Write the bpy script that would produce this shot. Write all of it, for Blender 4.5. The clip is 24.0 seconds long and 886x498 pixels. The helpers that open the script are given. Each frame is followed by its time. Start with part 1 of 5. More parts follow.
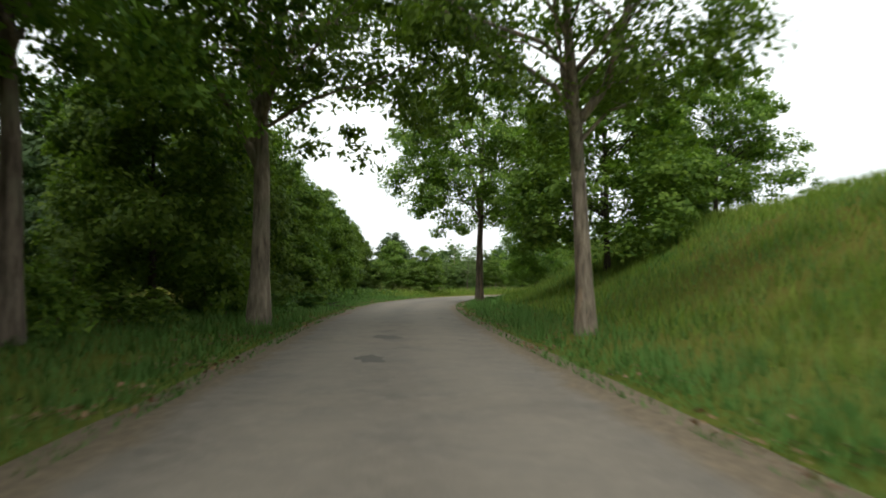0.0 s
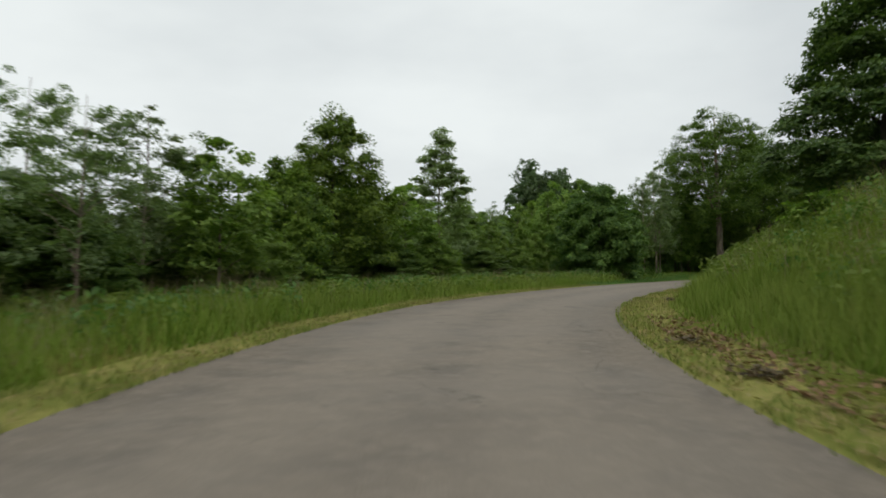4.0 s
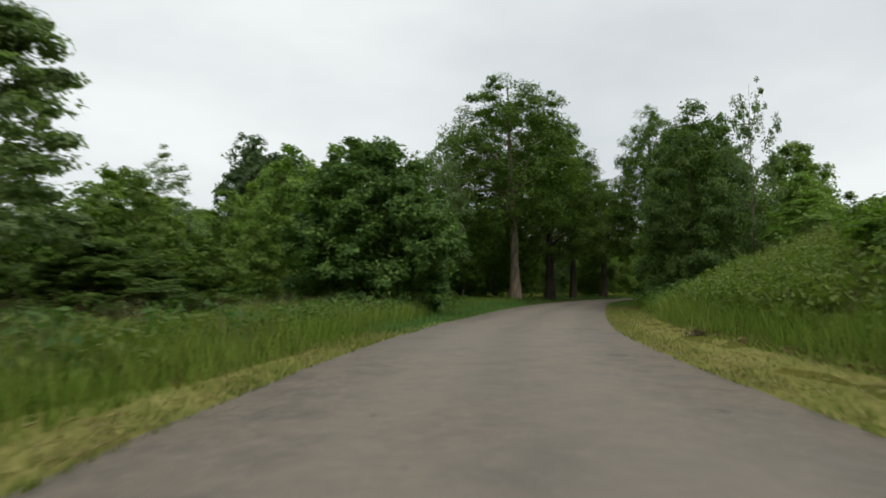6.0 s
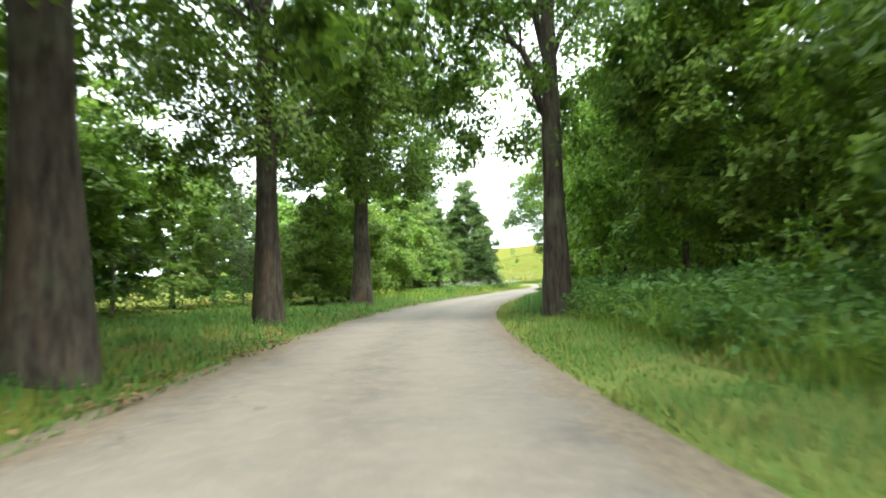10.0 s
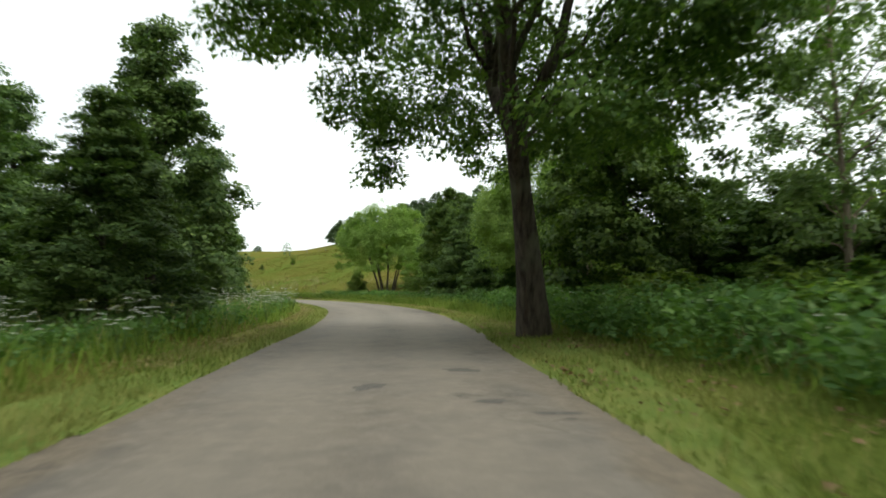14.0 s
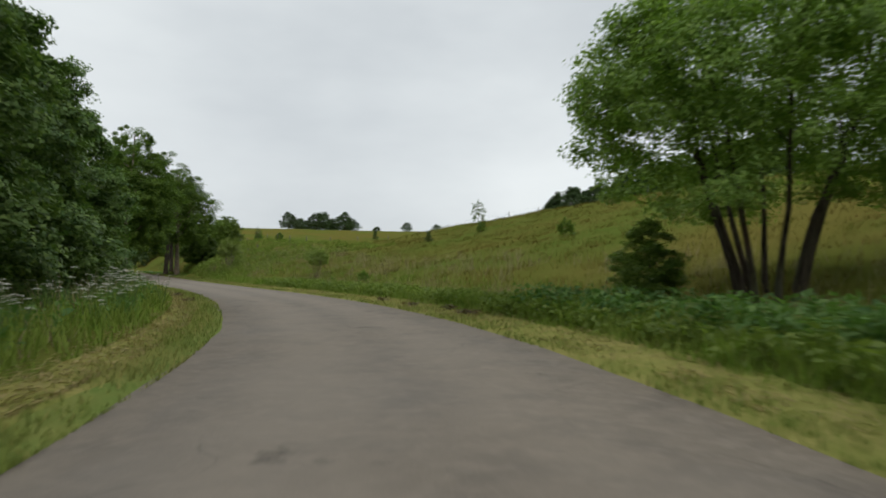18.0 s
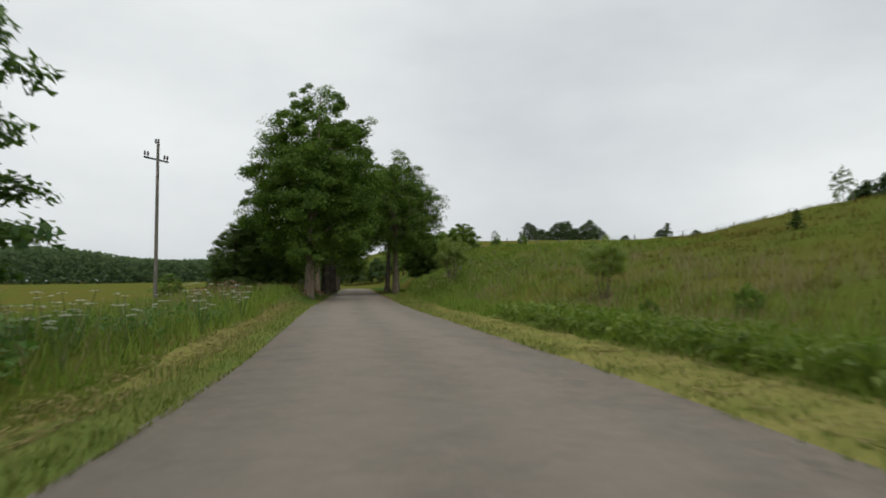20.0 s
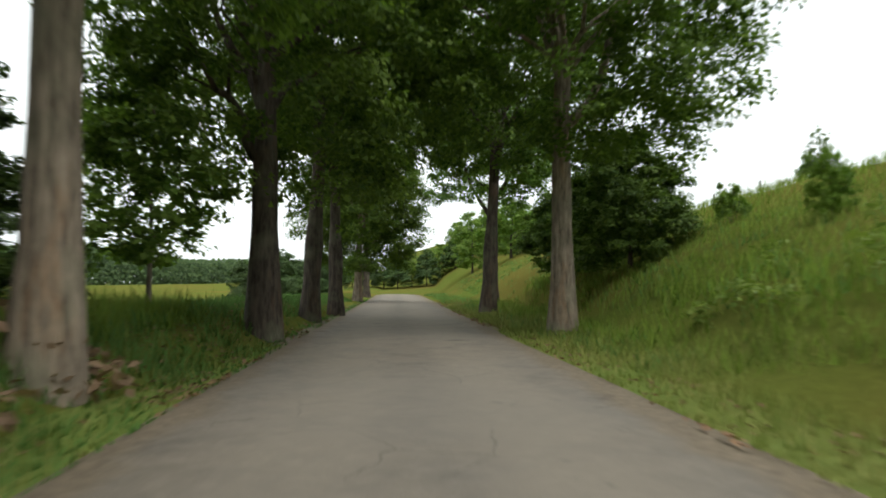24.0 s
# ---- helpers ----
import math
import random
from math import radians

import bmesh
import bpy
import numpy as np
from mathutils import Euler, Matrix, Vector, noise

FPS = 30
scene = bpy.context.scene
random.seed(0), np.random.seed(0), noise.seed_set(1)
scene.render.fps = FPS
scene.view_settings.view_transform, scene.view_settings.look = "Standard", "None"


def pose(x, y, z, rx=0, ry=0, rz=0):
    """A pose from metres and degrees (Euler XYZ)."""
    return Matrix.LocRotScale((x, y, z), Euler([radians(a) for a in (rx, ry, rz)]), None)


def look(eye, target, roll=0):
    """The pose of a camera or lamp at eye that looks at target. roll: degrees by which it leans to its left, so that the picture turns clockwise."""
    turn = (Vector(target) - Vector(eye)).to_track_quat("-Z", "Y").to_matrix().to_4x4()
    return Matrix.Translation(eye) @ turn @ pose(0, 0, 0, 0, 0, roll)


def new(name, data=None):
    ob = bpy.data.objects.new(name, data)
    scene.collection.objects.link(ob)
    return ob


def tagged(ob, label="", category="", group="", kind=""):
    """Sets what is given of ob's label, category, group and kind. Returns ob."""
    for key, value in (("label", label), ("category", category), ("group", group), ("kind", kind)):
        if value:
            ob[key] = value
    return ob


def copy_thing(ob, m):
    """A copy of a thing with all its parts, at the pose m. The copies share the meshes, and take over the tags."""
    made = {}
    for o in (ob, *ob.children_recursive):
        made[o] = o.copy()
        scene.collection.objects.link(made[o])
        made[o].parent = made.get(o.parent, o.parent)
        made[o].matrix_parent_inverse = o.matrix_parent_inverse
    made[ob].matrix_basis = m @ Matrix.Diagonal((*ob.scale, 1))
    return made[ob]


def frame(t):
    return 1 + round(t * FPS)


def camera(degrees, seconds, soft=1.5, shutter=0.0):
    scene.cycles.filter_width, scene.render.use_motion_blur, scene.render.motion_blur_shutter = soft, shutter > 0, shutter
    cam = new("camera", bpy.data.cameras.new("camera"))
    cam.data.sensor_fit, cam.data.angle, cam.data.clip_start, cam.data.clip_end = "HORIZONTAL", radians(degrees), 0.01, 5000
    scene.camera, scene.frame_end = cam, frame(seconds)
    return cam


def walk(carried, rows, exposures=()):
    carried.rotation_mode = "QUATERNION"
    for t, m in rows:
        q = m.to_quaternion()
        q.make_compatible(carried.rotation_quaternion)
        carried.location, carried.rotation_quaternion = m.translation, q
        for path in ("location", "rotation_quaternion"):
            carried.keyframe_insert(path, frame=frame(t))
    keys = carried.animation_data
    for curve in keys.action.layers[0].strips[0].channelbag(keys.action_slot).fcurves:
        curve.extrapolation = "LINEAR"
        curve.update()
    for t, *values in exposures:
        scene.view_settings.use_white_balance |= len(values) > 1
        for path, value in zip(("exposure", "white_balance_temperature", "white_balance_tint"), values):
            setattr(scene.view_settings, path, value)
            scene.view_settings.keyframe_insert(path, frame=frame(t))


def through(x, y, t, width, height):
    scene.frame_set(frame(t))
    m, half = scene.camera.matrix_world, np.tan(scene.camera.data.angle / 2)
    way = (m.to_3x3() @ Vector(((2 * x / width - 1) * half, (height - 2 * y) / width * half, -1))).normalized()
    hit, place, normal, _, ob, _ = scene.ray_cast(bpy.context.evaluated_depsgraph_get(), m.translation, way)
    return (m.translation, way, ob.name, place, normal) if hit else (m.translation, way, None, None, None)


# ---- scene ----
cam = camera(65.0, 24.0, soft=1.7, shutter=0.25)
PATH = [
    (0, (0.000, 0.000, 1.181), (0.000, 1.998, 1.279), 0.0),
    (0.5, (-0.579, 8.305, 1.226), (-0.588, 10.302, 1.336), -0.6),
    (1, (-1.010, 16.448, 1.203), (-1.014, 18.447, 1.284), -0.4),
    (1.5, (-1.397, 24.051, 1.161), (-1.372, 26.049, 1.232), -1.1),
    (2, (-1.611, 31.471, 1.200), (-1.488, 33.465, 1.298), 0.0),
    (2.5, (-1.368, 38.703, 1.200), (-1.095, 40.682, 1.298), 0.0),
    (3, (-0.537, 45.702, 1.200), (-0.080, 47.646, 1.298), 0.0),
    (3.5, (0.942, 52.395, 1.203), (1.600, 54.280, 1.312), -0.0),
    (4, (3.188, 58.660, 1.206), (4.051, 60.463, 1.256), -0.0),
    (4.5, (6.066, 64.591, 1.202), (7.100, 66.301, 1.284), -0.6),
    (5, (9.352, 70.170, 1.182), (10.552, 71.770, 1.243), -1.1),
    (5.5, (13.305, 75.526, 1.201), (14.639, 77.013, 1.296), -1.5),
    (6, (17.921, 80.777, 1.209), (19.400, 82.118, 1.322), 0.2),
    (6.5, (23.090, 85.574, 1.203), (24.700, 86.752, 1.334), 0.9),
    (7, (28.866, 89.970, 1.191), (30.577, 91.002, 1.279), 1.1),
    (7.5, (35.038, 93.884, 1.186), (36.815, 94.796, 1.285), 1.5),
    (8, (41.203, 97.424, 1.212), (43.012, 98.269, 1.321), 1.7),
    (8.5, (47.247, 100.810, 1.198), (49.078, 101.607, 1.303), 0.5),
    (9, (53.782, 104.000, 1.187), (55.631, 104.759, 1.266), 1.0),
    (9.5, (60.563, 107.144, 1.232), (62.424, 107.865, 1.358), -1.0),
    (10, (67.409, 110.320, 1.197), (69.291, 110.991, 1.285), -1.5),
    (10.5, (74.508, 113.296, 1.153), (76.414, 113.896, 1.221), -1.2),
    (11, (81.480, 115.787, 1.201), (83.412, 116.290, 1.307), -0.8),
    (11.5, (88.290, 117.983, 1.199), (90.247, 118.367, 1.341), 1.1),
    (12, (95.137, 119.596, 1.200), (97.115, 119.870, 1.298), 0.0),
    (12.5, (101.935, 120.828, 1.200), (103.924, 121.006, 1.298), 0.0),
    (13, (108.648, 121.755, 1.200), (110.643, 121.861, 1.298), 0.0),
    (13.5, (115.248, 122.473, 1.219), (117.244, 122.536, 1.338), 0.8),
    (14, (121.708, 123.113, 1.204), (123.704, 123.167, 1.314), 0.1),
    (14.5, (128.099, 123.753, 1.182), (130.096, 123.794, 1.281), 0.3),
    (15, (134.331, 124.286, 1.211), (136.329, 124.356, 1.292), 2.2),
    (15.5, (140.500, 124.931, 1.218), (142.496, 125.048, 1.278), 2.6),
    (16, (146.711, 125.749, 1.216), (148.703, 125.926, 1.258), 2.7),
    (16.5, (152.893, 126.816, 1.184), (154.876, 127.076, 1.238), 1.9),
    (17, (159.137, 128.339, 1.177), (161.103, 128.701, 1.250), 0.3),
    (17.5, (165.462, 130.280, 1.181), (167.399, 130.768, 1.280), 0.2),
    (18, (171.441, 132.654, 1.201), (173.329, 133.310, 1.264), 0.8),
    (18.5, (177.359, 135.590, 1.196), (179.186, 136.399, 1.281), 1.6),
    (19, (183.046, 138.957, 1.185), (184.795, 139.923, 1.268), 1.8),
    (19.5, (188.415, 142.786, 1.199), (190.082, 143.887, 1.287), 0.9),
    (20, (193.385, 146.995, 1.200), (194.944, 148.244, 1.298), 0.0),
    (20.5, (198.000, 151.550, 1.200), (199.480, 152.891, 1.298), 0.0),
    (21, (202.435, 156.275, 1.200), (203.895, 157.638, 1.298), 0.0),
    (21.5, (206.874, 161.009, 1.244), (208.353, 162.350, 1.365), 0.5),
    (22, (211.373, 165.716, 1.220), (212.851, 167.057, 1.365), 0.7),
    (22.5, (215.876, 170.347, 1.209), (217.351, 171.690, 1.358), 0.6),
    (23, (220.437, 174.964, 1.111), (221.920, 176.301, 1.227), 0.6),
    (23.5, (225.542, 180.249, 1.162), (227.027, 181.583, 1.279), 0.4),
    (24, (231.014, 185.911, 1.230), (232.497, 187.249, 1.335), 0.2),
]
# seconds, stops, white balance
EXPOSURES = [(0, 0.65, 6500, 6), (0.8, 1.2, 6500, 6), (1.5, 1.1, 6500, 8), (3.5, -0.05, 6500, 8), (6.5, 0.1, 6500, 9), (7, 0.4, 6500, 9), (7.7, 1.15, 6400, 8), (8.3, 1.9, 6300, 6), (9.0, 2.6, 6200, 5), (10, 2.7, 6200, 4),
             (10.5, 2.2, 6350, 3), (11, 1.85, 6500, 4), (11.5, 1.6, 6500, 5), (13.5, 0.8, 6500, 4), (14.5, 0.75, 6500, 4), (15.2, 0.6, 6500, 4), (16, 0.0, 6400, 4), (17.5, -0.04, 6400, 8), (19.5, -0.08, 6500, 10), (21.5, -0.05, 6500, 10), (22.7, 0.15, 6500, 8), (23.5, 0.6, 6500, 7), (24, 0.8, 6500, 6)]
walk(cam, [(t, look(eye, target, roll)) for t, eye, target, roll in PATH], EXPOSURES)

# ---- sky and light: an overcast day ----
world = bpy.data.worlds.new("overcast_sky")
scene.world = world
world.use_nodes = True
wn, wl = world.node_tree.nodes, world.node_tree.links
wn.clear()
w_out = wn.new("ShaderNodeOutputWorld")
w_bg = wn.new("ShaderNodeBackground")
w_sky = wn.new("ShaderNodeTexSky")
w_sky.sky_type = "NISHITA"
w_sky.sun_disc = False
w_sky.sun_elevation = radians(52)
w_sky.sun_rotation = radians(200)
w_sky.dust_density = 4.0
w_sky.air_density = 1.0
w_hsv = wn.new("ShaderNodeHueSaturation")
w_hsv.inputs["Saturation"].default_value = 0.12
w_co = wn.new("ShaderNodeTexCoord")
w_map = wn.new("ShaderNodeMapping")
w_map.inputs["Scale"].default_value = (1.0, 1.0, 2.6)
w_noise = wn.new("ShaderNodeTexNoise")
w_noise.inputs["Scale"].default_value = 1.7
w_noise.inputs["Detail"].default_value = 5.0
w_ramp = wn.new("ShaderNodeValToRGB")
w_ramp.color_ramp.elements[0].position = 0.32
w_ramp.color_ramp.elements[0].color = (7.1, 7.55, 7.85, 1)
w_ramp.color_ramp.elements[1].position = 0.68
w_ramp.color_ramp.elements[1].color = (9.8, 10.25, 10.3, 1)
w_mix = wn.new("ShaderNodeMix")
w_mix.data_type = "RGBA"
w_mix.inputs["Factor"].default_value = 0.82
wl.new(w_co.outputs["Generated"], w_map.inputs["Vector"])
wl.new(w_map.outputs["Vector"], w_noise.inputs["Vector"])
wl.new(w_noise.outputs["Fac"], w_ramp.inputs["Fac"])
wl.new(w_sky.outputs["Color"], w_hsv.inputs["Color"])
wl.new(w_hsv.outputs["Color"], w_mix.inputs["A"])
wl.new(w_ramp.outputs["Color"], w_mix.inputs["B"])
wl.new(w_mix.outputs["Result"], w_bg.inputs["Color"])
w_bg.inputs["Strength"].default_value = 0.1
wl.new(w_bg.outputs["Background"], w_out.inputs["Surface"])

sun = new("sun", bpy.data.lights.new("sun", "SUN"))
sun.data.energy = 0.8
sun.data.angle = radians(25)
sun.data.color = (1.0, 0.97, 0.92)
sun.matrix_world = look((0, 0, 0), (math.sin(radians(200)) * -0.6, -math.cos(radians(200)) * 0.6, -0.8))


# ---- materials ----
def material(name, rough=0.9):
    m = bpy.data.materials.new(name)
    m.use_nodes = True
    nt = m.node_tree
    bsdf = nt.nodes["Principled BSDF"]
    bsdf.inputs["Roughness"].default_value = rough
    bsdf.inputs["Specular IOR Level"].default_value = 0.2
    return m, nt, bsdf


def noise_node(nt, scale, detail=4.0, vector=None, rough=0.55):
    n = nt.nodes.new("ShaderNodeTexNoise")
    n.inputs["Scale"].default_value = scale
    n.inputs["Detail"].default_value = detail
    n.inputs["Roughness"].default_value = rough
    if vector is not None:
        nt.links.new(vector, n.inputs["Vector"])
    return n.outputs["Fac"]


def ramp(nt, fac, stops):
    r = nt.nodes.new("ShaderNodeValToRGB")
    e = r.color_ramp.elements
    while len(e) < len(stops):
        e.new(0.5)
    for k, (p, c) in enumerate(stops):
        e[k].position = p
        e[k].color = (*c, 1) if len(c) == 3 else c
    nt.links.new(fac, r.inputs["Fac"])
    return r.outputs["Color"]


def mix(nt, fac, a, b, blend="MIX"):
    m = nt.nodes.new("ShaderNodeMix")
    m.data_type = "RGBA"
    m.blend_type = blend
    for v, key in ((fac, "Factor"), (a, "A"), (b, "B")):
        if isinstance(v, (int, float)):
            m.inputs[key].default_value = v
        elif isinstance(v, tuple):
            m.inputs[key].default_value = (*v, 1)
        else:
            nt.links.new(v, m.inputs[key])
    return m.outputs["Result"]


def bump(nt, bsdf, height, strength, distance=0.02):
    b = nt.nodes.new("ShaderNodeBump")
    b.inputs["Strength"].default_value = strength
    b.inputs["Distance"].default_value = distance
    nt.links.new(height, b.inputs["Height"])
    nt.links.new(b.outputs["Normal"], bsdf.inputs["Normal"])


def position(nt):
    return nt.nodes.new("ShaderNodeNewGeometry").outputs["Position"]


def leaf_material(name, dark, light, through=0.35):
    m, nt, bsdf = material(name, 0.55)
    bsdf.inputs["Specular IOR Level"].default_value = 0.15
    g = nt.nodes.new("ShaderNodeNewGeometry")
    col = ramp(nt, g.outputs["Random Per Island"], [(0.0, dark), (0.75, tuple((a + b) / 2 for a, b in zip(dark, light))), (1.0, light)])
    big = noise_node(nt, 0.9, 2.0, g.outputs["Position"])
    col = mix(nt, ramp(nt, big, [(0.42, (0, 0, 0)), (0.64, (0.8, 0.8, 0.8))]), col, mix(nt, 0.55, col, light))
    tone = nt.nodes.new("ShaderNodeHueSaturation")
    for key, low, high in (("Value", 0.8, 1.14), ("Hue", 0.488, 0.502)):
        spread = nt.nodes.new("ShaderNodeMapRange")
        spread.inputs["To Min"].default_value, spread.inputs["To Max"].default_value = low, high
        nt.links.new(nt.nodes.new("ShaderNodeObjectInfo").outputs["Random"], spread.inputs["Value"])
        nt.links.new(spread.outputs["Result"], tone.inputs[key])
    nt.links.new(col, tone.inputs["Color"])
    col = tone.outputs["Color"]
    nt.links.new(col, bsdf.inputs["Base Color"])
    t = nt.nodes.new("ShaderNodeBsdfTranslucent")
    nt.links.new(mix(nt, 1.0, col, (1.25, 1.45, 0.7), "MULTIPLY"), t.inputs["Color"])
    ms = nt.nodes.new("ShaderNodeMixShader")
    ms.inputs["Fac"].default_value = through
    nt.links.new(bsdf.outputs["BSDF"], ms.inputs[1])
    nt.links.new(t.outputs["BSDF"], ms.inputs[2])
    nt.links.new(ms.outputs["Shader"], nt.nodes["Material Output"].inputs["Surface"])
    return m


def bark_material(name, dark, light, scale=9.0):
    m, nt, bsdf = material(name, 0.95)
    co = nt.nodes.new("ShaderNodeTexCoord").outputs["Object"]
    mp = nt.nodes.new("ShaderNodeMapping")
    mp.inputs["Scale"].default_value = (1, 1, 0.18)
    nt.links.new(co, mp.inputs["Vector"])
    ridges = noise_node(nt, scale, 6.0, mp.outputs["Vector"], 0.65)
    patch = noise_node(nt, 0.9, 3.0, co)
    col = ramp(nt, ridges, [(0.34, dark), (0.66, light)])
    col = mix(nt, ramp(nt, patch, [(0.5, (0, 0, 0)), (0.72, (0.6, 0.6, 0.6))]), col, (0.16, 0.17, 0.11))
    flaked = noise_node(nt, 2.6, 5.0, mp.outputs["Vector"], 0.6)
    col = mix(nt, ramp(nt, flaked, [(0.56, (0, 0, 0)), (0.68, (0.55, 0.55, 0.55))]), col, tuple(c * f for c, f in zip(light, (1.15, 0.85, 0.62))))
    nt.links.new(col, bsdf.inputs["Base Color"])
    bump(nt, bsdf, ridges, 1.0, 0.045)
    return m


LEAF = {
    "maple": leaf_material("maple_leaves", (0.046, 0.1, 0.019), (0.205, 0.3, 0.045), 0.38),
    "lime": leaf_material("lime_leaves", (0.034, 0.076, 0.018), (0.178, 0.27, 0.05), 0.44),
    "hedge": leaf_material("dark_maple_leaves", (0.036, 0.08, 0.018), (0.15, 0.228, 0.042), 0.32),
    "wood": leaf_material("wood_maple_leaves", (0.036, 0.082, 0.024), (0.158, 0.242, 0.054), 0.34),
    "light": leaf_material("young_tree_leaves", (0.088, 0.16, 0.036), (0.25, 0.345, 0.08), 0.44),
    "willow": leaf_material("willow_leaves", (0.11, 0.186, 0.042), (0.26, 0.355, 0.085), 0.42),
    "young_willow": leaf_material("young_willow_leaves", (0.17, 0.225, 0.07), (0.33, 0.39, 0.13), 0.5),
    "alder": leaf_material("alder_leaves", (0.04, 0.086, 0.026), (0.148, 0.218, 0.06), 0.32),
    "birch": leaf_material("grey_green_leaves", (0.095, 0.148, 0.06), (0.21, 0.27, 0.125), 0.42),
    "feather": leaf_material("feathery_leaves", (0.12, 0.178, 0.072), (0.26, 0.325, 0.15), 0.48),
    "far": leaf_material("far_wood_leaves", (0.045, 0.082, 0.036), (0.12, 0.178, 0.07), 0.32),
}
BARK = {
    "brown": bark_material("brown_bark", (0.05, 0.038, 0.03), (0.2, 0.155, 0.12)),
    "grey": bark_material("grey_bark", (0.085, 0.066, 0.049), (0.32, 0.258, 0.195)),
    "dark": bark_material("dark_bark", (0.025, 0.02, 0.016), (0.10, 0.08, 0.062)),
}

# ---- the plan: the road's middle line, and half its width ----
ROAD = [
    (2.5, -39.9, 2.35), (1.7, -27.9, 2.35), (0.9, -16.0, 2.35), (0.4, -4.5, 2.52), (-0.5, 7.9, 2.56), (-1.3, 20.0, 2.58), (-1.7, 32.1, 2.62), (-1.1, 43.5, 2.76), (1.7, 55.6, 2.88), (6.8, 66.4, 3.01), (13.9, 76.2, 3.13), (22.6, 84.2, 3.12), (32.3, 91.4, 3.01), (42.6, 97.7, 3.01), (53.2, 103.6, 3.05), (63.8, 109.1, 2.84), (74.2, 113.7, 2.57), (86.0, 117.7, 2.42),
] + [
    (97.7, 120.5, 2.41), (109.8, 122.2, 2.40), (121.6, 123.4, 2.44), (133.6, 124.5, 2.49), (145.5, 125.6, 2.57), (157.5, 127.6, 2.64), (168.6, 131.0, 2.71), (180.0, 136.4, 2.75), (189.8, 143.2, 2.79), (198.5, 151.1, 2.68), (206.9, 160.1, 2.59), (214.8, 168.7, 2.57), (223.5, 177.8, 2.55), (232.5, 187.1, 2.64), (240.3, 195.2, 2.70), (256.9, 212.4, 2.70), (273.6, 229.6, 2.76), (290.3, 246.8, 2.75), (307.0, 264.1, 2.73), (330.0, 287.0, 2.70), (360.0, 315.0, 2.70),
]


def road_curve(step):
    """Smooth samples of the middle line: place, half width, way along it."""
    p = np.array(ROAD, float)
    out = []
    for k in range(1, len(p) - 2):
        n = 12
        for u in np.arange(n) / n:
            a, b, c, e = p[k - 1], p[k], p[k + 1], p[k + 2]
            out.append(0.5 * (2 * b + (c - a) * u + (2 * a - 5 * b + 4 * c - e) * u * u + (3 * b - a - 3 * c + e) * u**3))
    out = np.array(out)
    run = np.r_[0, np.cumsum(np.hypot(*np.diff(out[:, :2], axis=0).T))]
    at = np.arange(0, run[-1], step)
    out = np.stack([np.interp(at, run, out[:, k]) for k in range(3)], 1)
    way = np.gradient(out[:, :2], axis=0)
    way /= np.hypot(*way.T)[:, None]
    return out[:, :2], out[:, 2], way, at


MID, HALF, WAY, RUN = road_curve(1.0)
SIDE = np.stack([-WAY[:, 1], WAY[:, 0]], 1)  # to the left
START = RUN[np.argmin(np.hypot(*(MID - (0.0, 0.0)).T))]
RUN = RUN - START  # metres along the road from where the drive begins


def spot(s, off):
    """A place off metres to the left of the road's middle, s metres along."""
    return np.array([np.interp(s, RUN, MID[:, k] + SIDE[:, k] * off) for k in (0, 1)])


def along(x, y):
    """Metres along the road and to the left of its middle, for arrays."""
    x, y = np.asarray(x, float).ravel(), np.asarray(y, float).ravel()
    s, o = np.empty(len(x)), np.empty(len(x))
    for a in range(0, len(x), 4000):
        b = slice(a, a + 4000)
        d2 = (x[b, None] - MID[None, :, 0]) ** 2 + (y[b, None] - MID[None, :, 1]) ** 2
        i = d2.argmin(1)
        dx, dy = x[b] - MID[i, 0], y[b] - MID[i, 1]
        s[b] = RUN[i]
        side = np.sign(dx * SIDE[i, 0] + dy * SIDE[i, 1])
        o[b] = side * np.sqrt(d2[np.arange(len(i)), i])
    return s, o


def smooth(a, b, v):
    u = np.clip((v - a) / (b - a), 0, 1)
    return u * u * (3 - 2 * u)


def wave(x, y, size, seed):
    """Soft uneven ground, about -1 to 1."""
    return (np.sin(x / size + 1.7 * seed) * np.cos(y / size * 1.13 + seed) + 0.6 * np.sin((x + y) / size * 0.71 + 2.3 * seed) + 0.5 * np.cos((x - 1.4 * y) / size * 1.7 + 0.7 * seed)) / 1.9


